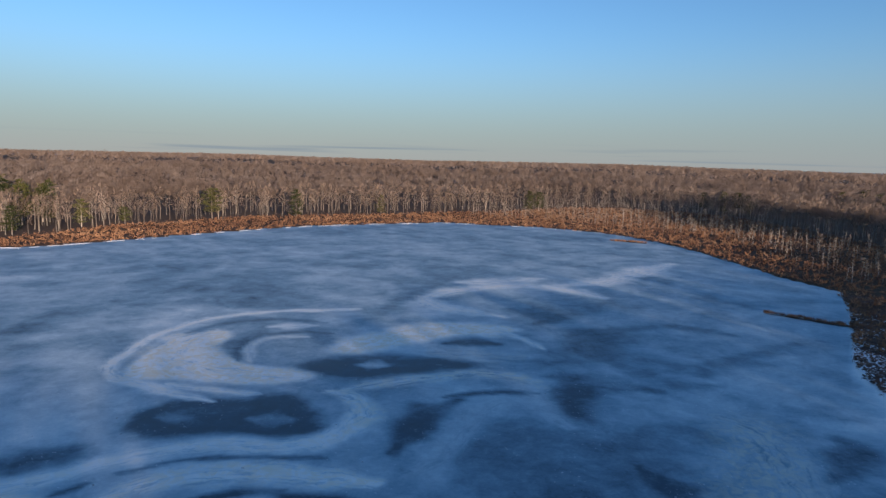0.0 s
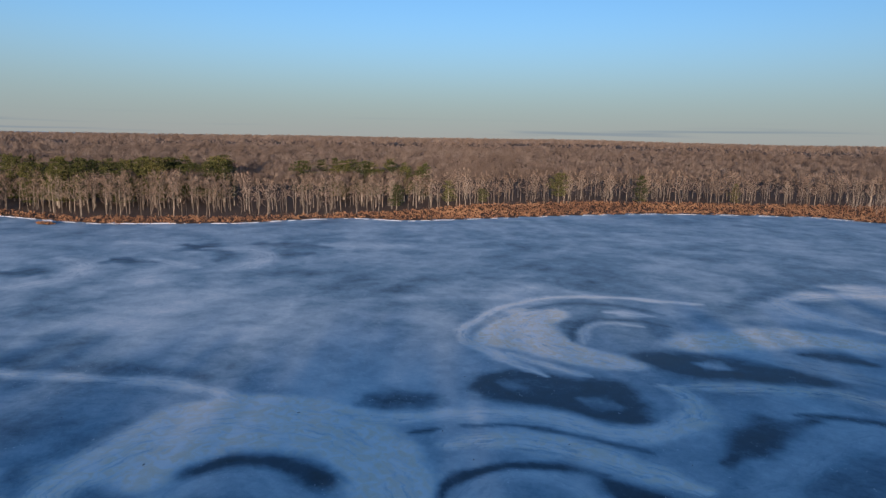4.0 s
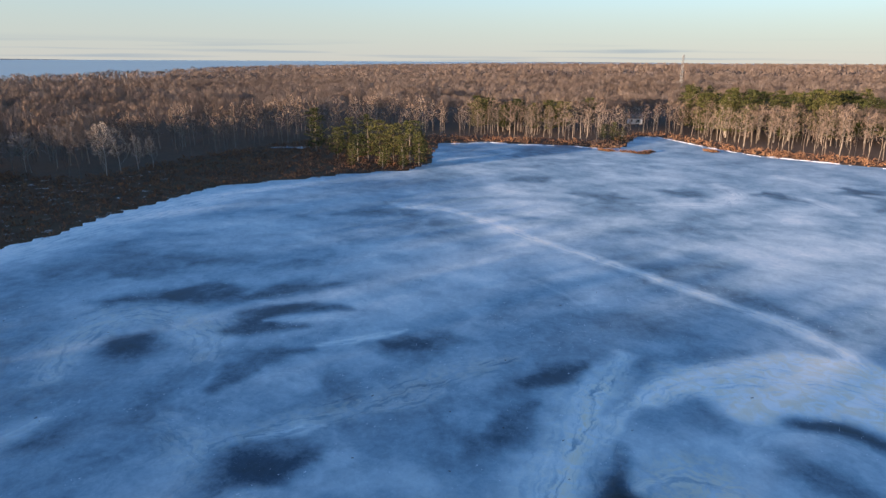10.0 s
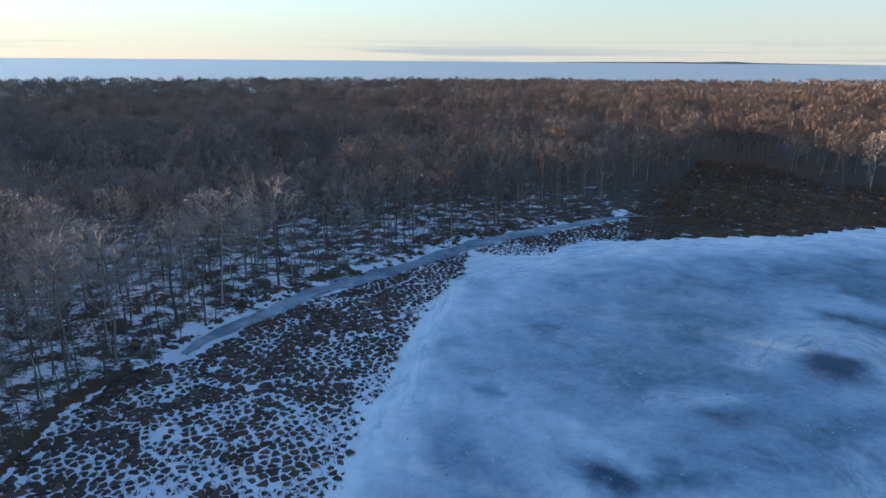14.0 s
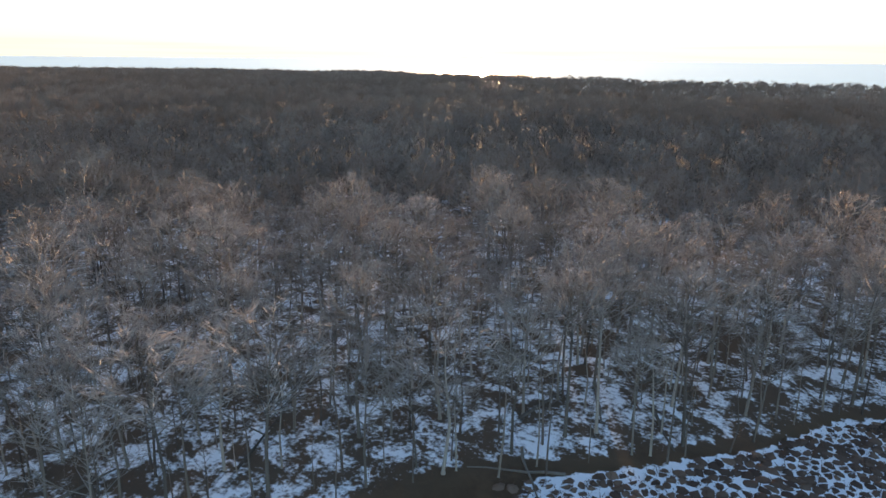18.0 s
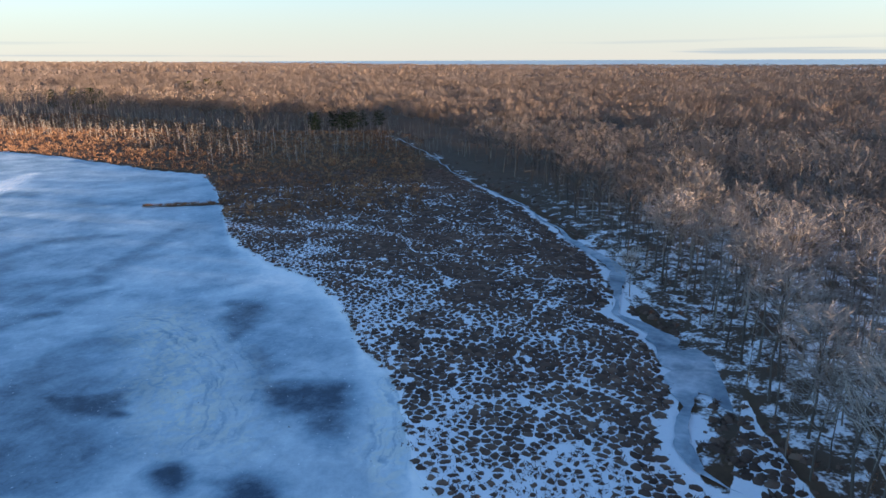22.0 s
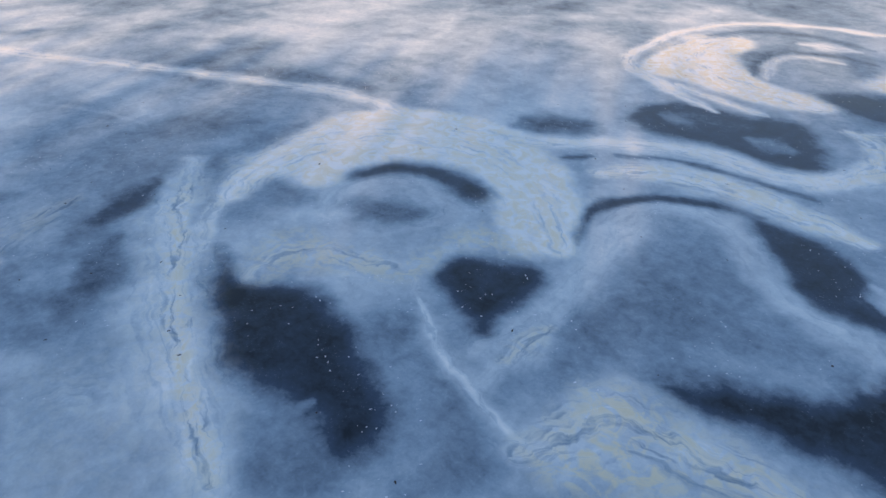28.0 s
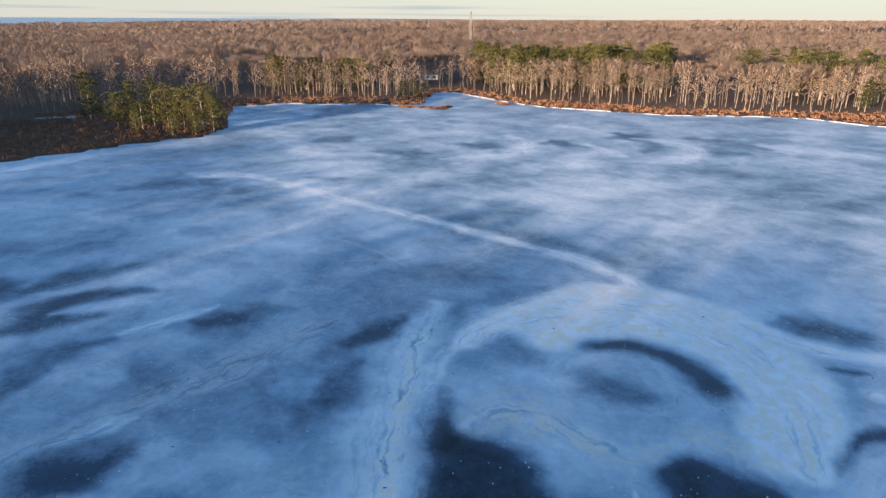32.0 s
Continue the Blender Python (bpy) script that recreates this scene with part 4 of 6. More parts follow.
# far north-east bay
band(0.12, 9.8, 0.44, 0, (70.2, 303.2), (75.6, 255.2))
band(0.12, 5.2, 0.58, 0, (64, 192.5), (61.1, 187.9))
band(0.12, 5.6, 0.58, 0, (57, 196.6), (54.8, 199.4))
band(0.12, 5.2, 0.58, 0, (76.7, 198.9), (73.7, 204.1))
band(0.12, 4.5, 0.58, 0, (44.9, 194.8), (41.2, 198))
band(0.12, 4.4, 0.51, 0, (51.5, 209.4), (48.3, 220.5))
band(0.12, 3.7, 0.51, 0, (71.7, 180.3), (67.3, 177.2))
band(0.84, 2.9, 0.65, 0, (65.8, 170.6), (60.1, 176.8), (57.9, 191.1), (60.3, 207.2))
band(0.84, 3.5, 0.65, 0, (47.9, 175.7), (44.8, 187))
band(0.84, 2.9, 0.58, 0, (54.8, 199.4), (51.7, 186.8), (50.4, 181))
band(0.84, 4.1, 0.51, 0, (78.6, 185.5), (75.7, 177.3))
band(0.84, 5.7, 0.51, 0, (46.6, 207.1), (42.8, 212.7))
band(0.12, 2.8, 0.58, 0, (51.5, 220.6), (47.6, 205.1), (48.9, 188.9))
band(0.12, 5.5, 0.58, 0, (45.1, 217.7), (39.8, 207.9))
band(0.12, 3.1, 0.58, 0, (56.7, 200.9), (53.5, 191.3))
band(0.84, 3.3, 0.65, 0, (49.6, 212.6), (43.8, 201.1), (46, 178))
band(0.84, 6.3, 0.58, 0, (39.3, 212.9), (33.2, 210.3))
band(0.84, 3.5, 0.51, 0, (55.9, 234), (51.9, 216))
band(0.36, 3.1, 0.2, 0, (31.3, 162.8), (21.3, 187), (11.5, 233.7))


def ribbon(name, line, widths, z, mat, label, category):
    p = np.array([place(a, r) for a, r in line])
    t = np.arange(len(p))
    u = np.linspace(0, len(p) - 1, len(p) * 14)
    c = np.stack([np.interp(u, t, p[:, 0]), np.interp(u, t, p[:, 1])], -1)
    for _ in range(4):
        c[1:-1] = (c[:-2] + 2 * c[1:-1] + c[2:]) / 4
    c = c + 3.0 * np.stack([waves(c[:, 0], c[:, 1], 8, 23) - 0.5, waves(c[:, 0], c[:, 1], 8, 24) - 0.5], -1)
    d = np.gradient(c, axis=0)
    d /= np.linalg.norm(d, axis=1, keepdims=True)
    side = np.stack([-d[:, 1], d[:, 0]], -1)
    wid = np.interp(u, t, widths) * (0.15 + 1.7 * waves(c[:, 0], c[:, 1], 4, 21, 3))
    k = np.linspace(-1, 1, 5)
    v = c[:, None, :] + side[:, None, :] * (wid[:, None] * k)[..., None]
    v = np.concatenate([v, np.full(v.shape[:2] + (1,), z)], -1)
    me = raw_mesh(name, v.reshape(-1, 3), grid_faces(len(u), 5, False), mat)
    return tagged(new(name, smooth(me)), label, category, kind="structure")


def build_sea():
    az = np.arange(0, 360, 1.0)
    rs = np.linspace(560, 4900, 24)
    A, R = np.meshgrid(az, rs)
    x, y = place(A, R)
    z = -6 + 28 * (R - 600) / 4300
    z = np.where(R < coast_r(A) - 120, -8, z)
    me = raw_mesh("sea", np.stack([x, y, z], -1).reshape(-1, 3), grid_faces(len(rs), len(az), True), M_SEA)
    tagged(new("sea", smooth(me)), "calm open water reaching the horizon", "water", kind="structure")
    for name, a0, a1, r, low, high in (("far_island", 109, 137.5, 4780, 18, 33), ("far_shore", 62, 80, 4820, 19, 27)):
        a = np.linspace(a0, a1, 160)
        top = low + (high - low) * np.sin(np.pi * (a - a0) / (a1 - a0)) ** 0.6 * (0.35 + 0.65 * waves(a, a * 0, 6, 2)) + 7 * np.exp(-((a - 121) / 1.6) ** 2) * (a0 > 100)
        v = []
        for rr, zz in ((r, low * 0 + 12 + 0 * top), (r + 60, top), (r + 110, 12 + 0 * top)):
            xx, yy = place(a, rr)
            v.append(np.stack([xx, yy, zz], -1))
        me = raw_mesh(name, np.concatenate(v), grid_faces(3, len(a), False), M_FARLAND)
        tagged(new(name, smooth(me)), "low wooded land far across the water", "far land", kind="structure")


build_ground()
build_ice()
ribbon("creek_south", CREEKS["south"], [0.3, 1.3, 2.6, 1.9, 2.4, 2.2, 1.6, 1.3, 1.0, 0.4], 0.09, M_CREEK_GREY, "frozen grey creek winding beside the bog", "creek")
ribbon("creek_north", CREEKS["north"], [0.2, 0.25, 0.25, 0.3, 0.3, 0.4, 1.1, 1.5, 0.4, 0.4, 1.0, 2.6, 1.4, 0.5, 0.5, 0.7, 0.3, 0.05], 0.09, M_CREEK, "frozen grey creek along the forest edge", "creek")
ribbon("creek_pool", POOL, [3.2, 4.6, 4.4, 3.6, 0.3], 0.097, M_CREEK, "frozen side pool under bare trees", "pool")
ribbon("inlet_ice", [(98, 279), (96, 277), (94.6, 274)], [1, 3.5, 3], 0.30, M_CREEK, "small patch of grey ice behind the pines", "ice")
build_sea()


def shore_snow():
    """A broken line of drifted snow along the far banks."""
    for a0, a1 in ((-16, 66), (68, 83)):
        a = np.arange(a0, a1, 0.08)
        x, y = place(a, shore_r(a))
        w = np.clip(3.0 * (waves(x, y, 4, 51, 3) - 0.42), 0, 1.0) * (0.1 + 0.5 * step(a, 22, 36))
        rows = []
        for k, h in ((-0.2, -0.1), (0.25, 0.32), (0.7, 0.38), (1.2, 0.15)):
            px, py = place(a, shore_r(a) + 0.3 + k * w * 1.6)
            rows.append(np.stack([px, py, np.where(w > 0.02, h * (0.25 + 0.75 * w), -0.5)], -1))
        me = raw_mesh("shore_snow", np.concatenate(rows), grid_faces(4, len(a), False), M_SNOW)
        tagged(new("shore_snow", smooth(me)), "broken line of drifted snow along the lake bank", "snow", kind="structure")


shore_snow()


# ---------------------------------------------------------------- trees
def spikes(base, tip, width, rng, flat=True):
    """Thin tapered blades from base to tip (arrays n x 3): one triangle each, or a three-sided cone."""
    n = len(base)
    d = tip - base
    d = d / np.maximum(np.linalg.norm(d, axis=1, keepdims=True), 1e-6)
    q = rng.normal(size=(n, 3))
    s = np.cross(d, q)
    s /= np.maximum(np.linalg.norm(s, axis=1, keepdims=True), 1e-6)
    w = np.broadcast_to(np.asarray(width, float), (n,))[:, None] * 0.5
    if flat:
        v = np.stack([base - s * w, base + s * w, tip], 1).reshape(-1, 3)
        f = np.arange(3 * n).reshape(-1, 3)
        return v, f
    t = np.cross(d, s)
    ring = [base + w * (s * math.cos(k) + t * math.sin(k)) for k in (0, 2.094, 4.189)]
    v = np.stack([*ring, tip], 1).reshape(-1, 3)
    o = np.arange(n)[:, None] * 4
    f = np.concatenate([o + (0, 1, 3), o + (1, 2, 3), o + (2, 0, 3)], 0)
    return v, f


def merge(pieces):
    v, f, k = [], [], 0
    for a, b in pieces:
        v.append(a)
        f.append(b + k)
        k += len(a)
    return np.concatenate(v), np.concatenate(f)


def bare_tree(seed, h, spread, limbs, branches, twigs, twig_w, sides=5, low=0.42):
    """Stem, limbs and twigs of a leafless hardwood whose boughs fan out into a rounded dome, as three pairs of points and triangles."""
    rng = np.random.default_rng(seed)
    top = h * 0.84
    lean = rng.normal(0, 0.03, 2) * h
    hs = np.array([0, 0.03, 0.35, 0.7, 1.0]) * top
    rad = np.array([0.031, 0.021, 0.016, 0.009, 0.002]) * h * 0.5
    a = np.linspace(0, 2 * np.pi, sides, endpoint=False)
    bend = rng.normal(0, 0.014, (5, 2)) * h
    bend[:2] = 0
    ctr = np.stack([lean[0] * (hs / top) ** 2 + bend[:, 0], lean[1] * (hs / top) ** 2 + bend[:, 1], hs], -1)
    ring = ctr[:, None, :] + np.stack([np.cos(a), np.sin(a), 0 * a], -1)[None] * rad[:, None, None]
    q = grid_faces(5, sides, True)
    stem = ring.reshape(-1, 3), np.concatenate([q[:, [0, 1, 2]], q[:, [0, 2, 3]]])
    deep = 0.5 * (1 - low) * h
    mid = np.array([ctr[3, 0], ctr[3, 1], h - deep])
    lobes = rng.uniform(0, 2 * np.pi, 3)

    def dome(d):
        """The crown's lumpy outer skin in a direction."""
        turn = np.arctan2(d[:, 1], d[:, 0])
        lump = 1 + 0.15 * np.sin(2 * turn + lobes[0]) + 0.12 * np.sin(5 * turn + lobes[1] + 3 * d[:, 2])
        return mid + d * np.array([spread, spread, deep]) * lump[:, None]

    def unit(d):
        return d / np.maximum(np.linalg.norm(d, axis=1, keepdims=True), 1e-6)

    # boughs fork from the stem towards the dome
    az = np.arange(limbs) * 2.4 + rng.uniform(0, 0.8, limbs)
    up = np.linspace(-0.2, 0.97, limbs) + rng.normal(0, 0.08, limbs)
    d1 = unit(np.stack([np.cos(az) * np.sqrt(np.clip(1 - up**2, 0.05, 1)), np.sin(az) * np.sqrt(np.clip(1 - up**2, 0.05, 1)), up], -1))
    goal = dome(d1)
    t = np.clip((goal[:, 2] - 0.85 * np.linalg.norm(goal[:, :2] - mid[:2], axis=1)) / top, low * 0.8, 0.96)
    base = np.stack([np.interp(t * top, hs, ctr[:, k]) for k in range(3)], -1)
    tip = base + (goal - base) * rng.uniform(0.55, 0.8, limbs)[:, None]
    limb = spikes(base, tip, 0.011 * h * (1.25 - t), rng, False)
    s0, s1, ds = base, tip, d1
    if branches:
        i = rng.integers(0, limbs, branches)
        u = rng.uniform(0.35, 0.95, branches)[:, None]
        b0 = base[i] * (1 - u) + tip[i] * u
        d2 = unit(d1[i] + rng.normal(0, 0.26, (branches, 3)))
        b1 = b0 + (dome(d2) - b0) * rng.uniform(0.65, 0.92, branches)[:, None]
        limb = merge([limb, spikes(b0, b1, 0.0036 * h, rng)])
        s0, s1, ds = np.concatenate([base, b0]), np.concatenate([tip, b1]), np.concatenate([d1, d2])
    i = rng.integers(0, len(s0), twigs)
    u = rng.uniform(0.35, 1.0, twigs)[:, None]
    start = s0[i] * (1 - u) + s1[i] * u
    d3 = unit(ds[i] + rng.normal(0, 0.17, (twigs, 3)) + (0, 0, 0.04))
    end = start + (dome(d3) - start) * rng.uniform(0.6, 1.06, twigs)[:, None]
    far = np.linalg.norm(end - start, axis=1, keepdims=True)
    end = start + (end - start) * np.minimum(1, 0.30 * spread / np.maximum(far, 1e-6))
    twig = spikes(start, end, twig_w * rng.uniform(0.6, 1.2, twigs), rng)
    return stem, limb, twig


def far_crown(seed, h, spread, n, w, reach=0.24):
    """Only the upper crown of a hardwood seen from far away: short twigs fanning out over a rounded, lumpy crown."""
    rng = np.random.default_rng(seed)
    d = rng.normal(size=(n, 3))
    d[:, 2] = np.abs(d[:, 2]) * 1.2 - 0.1
    d /= np.linalg.norm(d, axis=1, keepdims=True)
    lump = 1 + 0.18 * np.sin(3 * np.arctan2(d[:, 1], d[:, 0]) + seed) * (1 - d[:, 2]) + 0.1 * np.sin(7 * d[:, 0] + seed) * np.cos(6 * d[:, 1])
    shell = np.array([0, 0, h * 0.60]) + d * np.array([spread, spread, h * 0.36]) * (lump * rng.uniform(0.66, 0.88, n))[:, None]
    way = 0.75 * d + rng.normal(0, 0.18, (n, 3)) + (0, 0, 0.55)
    way /= np.linalg.norm(way, axis=1, keepdims=True)
    twigs = spikes(shell - way * spread * reach * 0.4, shell + way * spread * reach, w * rng.uniform(0.6, 1.3, n), rng)
    return twigs


def pine(seed, h, spread, whorls, per, tufts, w, low=0.15):
    """A white pine: stem, limbs in uneven whorls, and flat upturned pads of needles towards their ends."""
    rng = np.random.default_rng(seed)
    a = np.linspace(0, 2 * np.pi, 6, endpoint=False)
    hs, rad = np.array([0, 0.3, 0.7, 1.0]) * h, np.array([0.022, 0.016, 0.009, 0.001]) * h
    ring = np.stack([np.cos(a), np.sin(a), 0 * a], -1)[None] * rad[:, None, None] + np.array([[0, 0, z] for z in hs])[:, None]
    q = grid_faces(4, 6, True)
    stem = ring.reshape(-1, 3), np.concatenate([q[:, [0, 1, 2]], q[:, [0, 2, 3]]])
    t = np.repeat(np.linspace(low, 0.96, whorls), per) + rng.normal(0, 0.014, whorls * per)
    n = len(t)
    az = np.arange(n) * 2 * np.pi / per + rng.uniform(0, 1.4, n)
    round_top = np.sqrt(np.clip(1 - np.clip((t - low - 0.22) / (0.80 - low), -1, 1) ** 2, 0.02, 1))
    length = spread * round_top * rng.uniform(0.45, 1.15, n)
    base = np.stack([0 * t, 0 * t, t * h], -1)
    tip = base + np.stack([np.cos(az) * length, np.sin(az) * length, length * rng.uniform(0.12, 0.5, n)], -1)
    limb = spikes(base, tip, 0.007 * h, rng, False)
    # three pads to a limb, each a fan of short blades
    pads = 3
    i = np.repeat(np.arange(n), pads)
    u = np.tile([0.45, 0.75, 1.0], n)[:, None] + rng.normal(0, 0.05, (n * pads, 1))
    pad = base[i] * (1 - u) + tip[i] * u + rng.normal(0, 0.10, (n * pads, 3)) * spread * (1, 1, 0.3)
    size = (0.20 * spread * (0.55 + 0.45 * round_top[i]) * rng.uniform(0.7, 1.3, n * pads))
    k = np.repeat(np.arange(n * pads), tufts)
    off = rng.normal(0, 0.55, (len(k), 3)) * size[k][:, None] * (1, 1, 0.28)
    start = pad[k] + off
    way = off / np.maximum(np.linalg.norm(off, axis=1, keepdims=True), 1e-6) * 0.8 + rng.normal(0, 0.35, (len(k), 3)) + (0, 0, 0.55)
    way /= np.linalg.norm(way, axis=1, keepdims=True)
    plume = spikes(start, start + way * (size[k] * rng.uniform(0.6, 1.1, len(k)))[:, None], w * rng.uniform(0.7, 1.3, len(k)), rng)
    return stem, limb, plume


def scatter(rng, n, az0, az1, r0, r1, keep):
    """Even random places in a ring sector that keep(az, r) accepts."""
    az = rng.uniform(az0, az1, n)
    r = np.sqrt(rng.uniform(r0 * r0, r1 * r1, n))
    k = keep(az, r)
    return az[k], r[k]


def spaced(az, r, gap):
    """Drops places nearer than about gap to an earlier one, by a cell grid."""
    x, y = place(az, r)
    cell = np.floor(x / gap).astype(int) * 100003 + np.floor(y / gap).astype(int)
    _, first = np.unique(cell, return_index=True)
    first.sort()
    return az[first], r[first]


def forest(name, protos, x, y, scale, tone, mats, label, sink=0.1):
    """Many trees joined into one mesh for each material."""
    rng = np.random.default_rng(len(x))
    z = ground_z(x, y) - sink
    pick, turn = rng.integers(0, len(protos), len(x)), rng.uniform(0, 2 * np.pi, len(x))
    root = new(name)
    tagged(root, label, "trees", kind="stuff")
    for k, (piece, mat) in enumerate(mats):
        vs, fs, ts, ns, o = [], [], [], [], 0
        for p, proto in enumerate(protos):
            m = np.nonzero(pick == p)[0]
            if not len(m):
                continue
            v, f = proto[k]
            c, s = np.cos(turn[m])[:, None], np.sin(turn[m])[:, None]
            sc = scale[m][:, None]
            vx = (v[None, :, 0] * c - v[None, :, 1] * s) * sc + x[m][:, None]
            vy = (v[None, :, 0] * s + v[None, :, 1] * c) * sc + y[m][:, None]
            vz = v[None, :, 2] * sc + z[m][:, None]
            vs.append(np.stack([vx, vy, vz], -1).reshape(-1, 3))
            fs.append((f[None] + (np.arange(len(m)) * len(v))[:, None, None] + o).reshape(-1, 3))
            ts.append(np.repeat(tone[m], len(v)))
            if piece == "crown":
                out = v - (0, 0, v[:, 2].min() * 0.6 + v[:, 2].max() * 0.4)
                ns.append(np.stack([out[None, :, 0] * c - out[None, :, 1] * s, out[None, :, 0] * s + out[None, :, 1] * c, out[None, :, 2] + 0 * c], -1).reshape(-1, 3))
            o += len(m) * len(v)
        me = raw_mesh(piece, np.concatenate(vs), np.concatenate(fs), mat, {"tone": np.concatenate(ts), **({"outward": np.concatenate(ns)} if ns else {})})
        tagged(part(piece, me, root), kind="stuff")
    return root


RNG = np.random.default_rng(5)


def merge_parts(*ps):
    return merge(ps)


def in_wood(az, r):
    return (r > wood_r(az) + 1) & (r < coast_r(az))


def heights(x, y):
    """Tall groups stand over lower ones."""
    return np.clip(0.70 + 0.30 * waves(x, y, 30, 61, 3) + 0.24 * waves(x, y, 13, 64, 1) + RNG.normal(0, 0.05, len(x)), 0.66, 1.2)


def tones(x, y, size, seed):
    return np.clip(waves(x, y, size, seed) * 0.8 + RNG.normal(0.05, 0.2, len(x)), 0, 1)


def build_forests():
    # dominant trees with wide crowns
    near = [bare_tree(100 + k, 16.0, (4.4, 5.2, 3.8, 4.8, 4.0, 5.0, 4.2, 4.6)[k], 14, 60, 470, 0.12, 4, (0.38, 0.32, 0.46, 0.36, 0.42, 0.34, 0.4, 0.37)[k]) for k in range(8)]
    near = [(merge_parts(a, b), c) for a, b, c in near]
    az, r = scatter(RNG, 9000, 110, 335, 100, 250, lambda a, q: in_wood(a, q) & (q > 104))
    az, r = spaced(az, r, 7.4)
    x, y = place(az, r)
    forest("hardwood_forest", near, x, y, heights(x, y), tones(x, y, 30, 31),
           [("stem", M_BARK), ("crown", M_TWIG)], "leafless brown hardwood forest on patchy snow")
    # slim understorey
    thin = [(merge_parts(*bare_tree(150 + k, 13.0, 1.9, 8, 0, 44, 0.07, 3, 0.5)),) for k in range(6)]
    az, r = scatter(RNG, 14000, 125, 325, 44, 190, lambda a, q: in_wood(a, q + 2))
    az, r = spaced(az, r, 4.6)
    x, y = place(az, r)
    forest("sapling_stand", thin, x, y, RNG.uniform(0.5, 1.1, len(x)), np.clip(RNG.normal(0.4, 0.25, len(x)), 0, 1), [("stem", M_BARK)], "slim grey-brown saplings between the larger trees")
    edge = [bare_tree(200 + k, 18.0, (3.3, 2.6, 3.8, 3.0, 2.4, 3.5, 2.8, 4.0)[k], 14, 18, 200, 0.16, 3, (0.08, 0.15, 0.22, 0.05, 0.1, 0.26, 0.06, 0.18)[k]) for k in range(8)]
    edge = [(merge_parts(a, b), c) for a, b, c in edge]
    az, r = scatter(RNG, 16000, -45, 125, 255, 620, lambda a, q: in_wood(a, q) & (q < wood_r(a) + 45))
    az, r = spaced(az, r, 3.9)
    x, y = place(az, r)
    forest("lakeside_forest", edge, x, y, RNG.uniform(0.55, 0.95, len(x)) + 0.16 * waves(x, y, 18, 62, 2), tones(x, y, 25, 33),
           [("stem", M_BARK_SUNLIT), ("crown", M_TWIG_SHORE)], "sunlit leafless hardwoods lining the far lake shore")
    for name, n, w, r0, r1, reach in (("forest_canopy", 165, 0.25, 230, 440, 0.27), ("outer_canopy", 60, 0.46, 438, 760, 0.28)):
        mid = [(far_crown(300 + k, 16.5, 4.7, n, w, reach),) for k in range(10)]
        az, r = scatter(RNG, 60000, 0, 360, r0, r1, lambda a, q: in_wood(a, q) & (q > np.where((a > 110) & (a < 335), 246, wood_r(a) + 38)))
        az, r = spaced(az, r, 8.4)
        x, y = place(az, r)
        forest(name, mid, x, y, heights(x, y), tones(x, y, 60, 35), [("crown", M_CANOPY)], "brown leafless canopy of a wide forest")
    far = [(far_crown(400 + k, 17, 8.5, 24, 1.2, 0.28),) for k in range(8)]
    az, r = scatter(RNG, 70000, 0, 360, 740, 2600, in_wood)
    az, r = spaced(az, r, 19)
    az2, r2 = scatter(RNG, 9000, 185, 262, 735, 1350, in_wood)
    az, r = np.concatenate([az, az2]), np.concatenate([r, r2])
    x, y = place(az, r)
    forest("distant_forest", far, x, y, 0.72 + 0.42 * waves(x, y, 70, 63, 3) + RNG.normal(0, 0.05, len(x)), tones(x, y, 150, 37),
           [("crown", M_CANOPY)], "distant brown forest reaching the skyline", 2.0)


build_forests()


# ---------------------------------------------------------------- single trees of the near forest
def make_tree(name, pieces, mats, label, category, group):
    """A tree as an Empty at its foot with a mesh for each part."""
    root = new(name)
    for (piece, data), mat in zip(pieces, mats):
        part(piece, raw_mesh(piece, *data, mat), root)
    return tagged(root, label, category, group)


def set_trees(protos, spots):
    """Stands the first use of every prototype, then copies of it: spots are (prototype, azimuth, metres, scale, turn)."""
    used = set()
    for k, az, r, sc, turn in spots:
        x, y = place(az, r)
        z = float(ground_z(np.array([x]), np.array([y]))[0]) - 0.08
        m = pose(x, y, z, 0, 0, turn) @ Matrix.Scale(sc, 4)
        if k in used:
            ob = copy_thing(protos[k], m)
            ob.scale = (sc, sc, sc)
        else:
            protos[k].matrix_basis = m
            used.add(k)
    for k, p in enumerate(protos):
        if k not in used:
            for c in p.children:
                bpy.data.objects.remove(c)
            bpy.data.objects.remove(p)


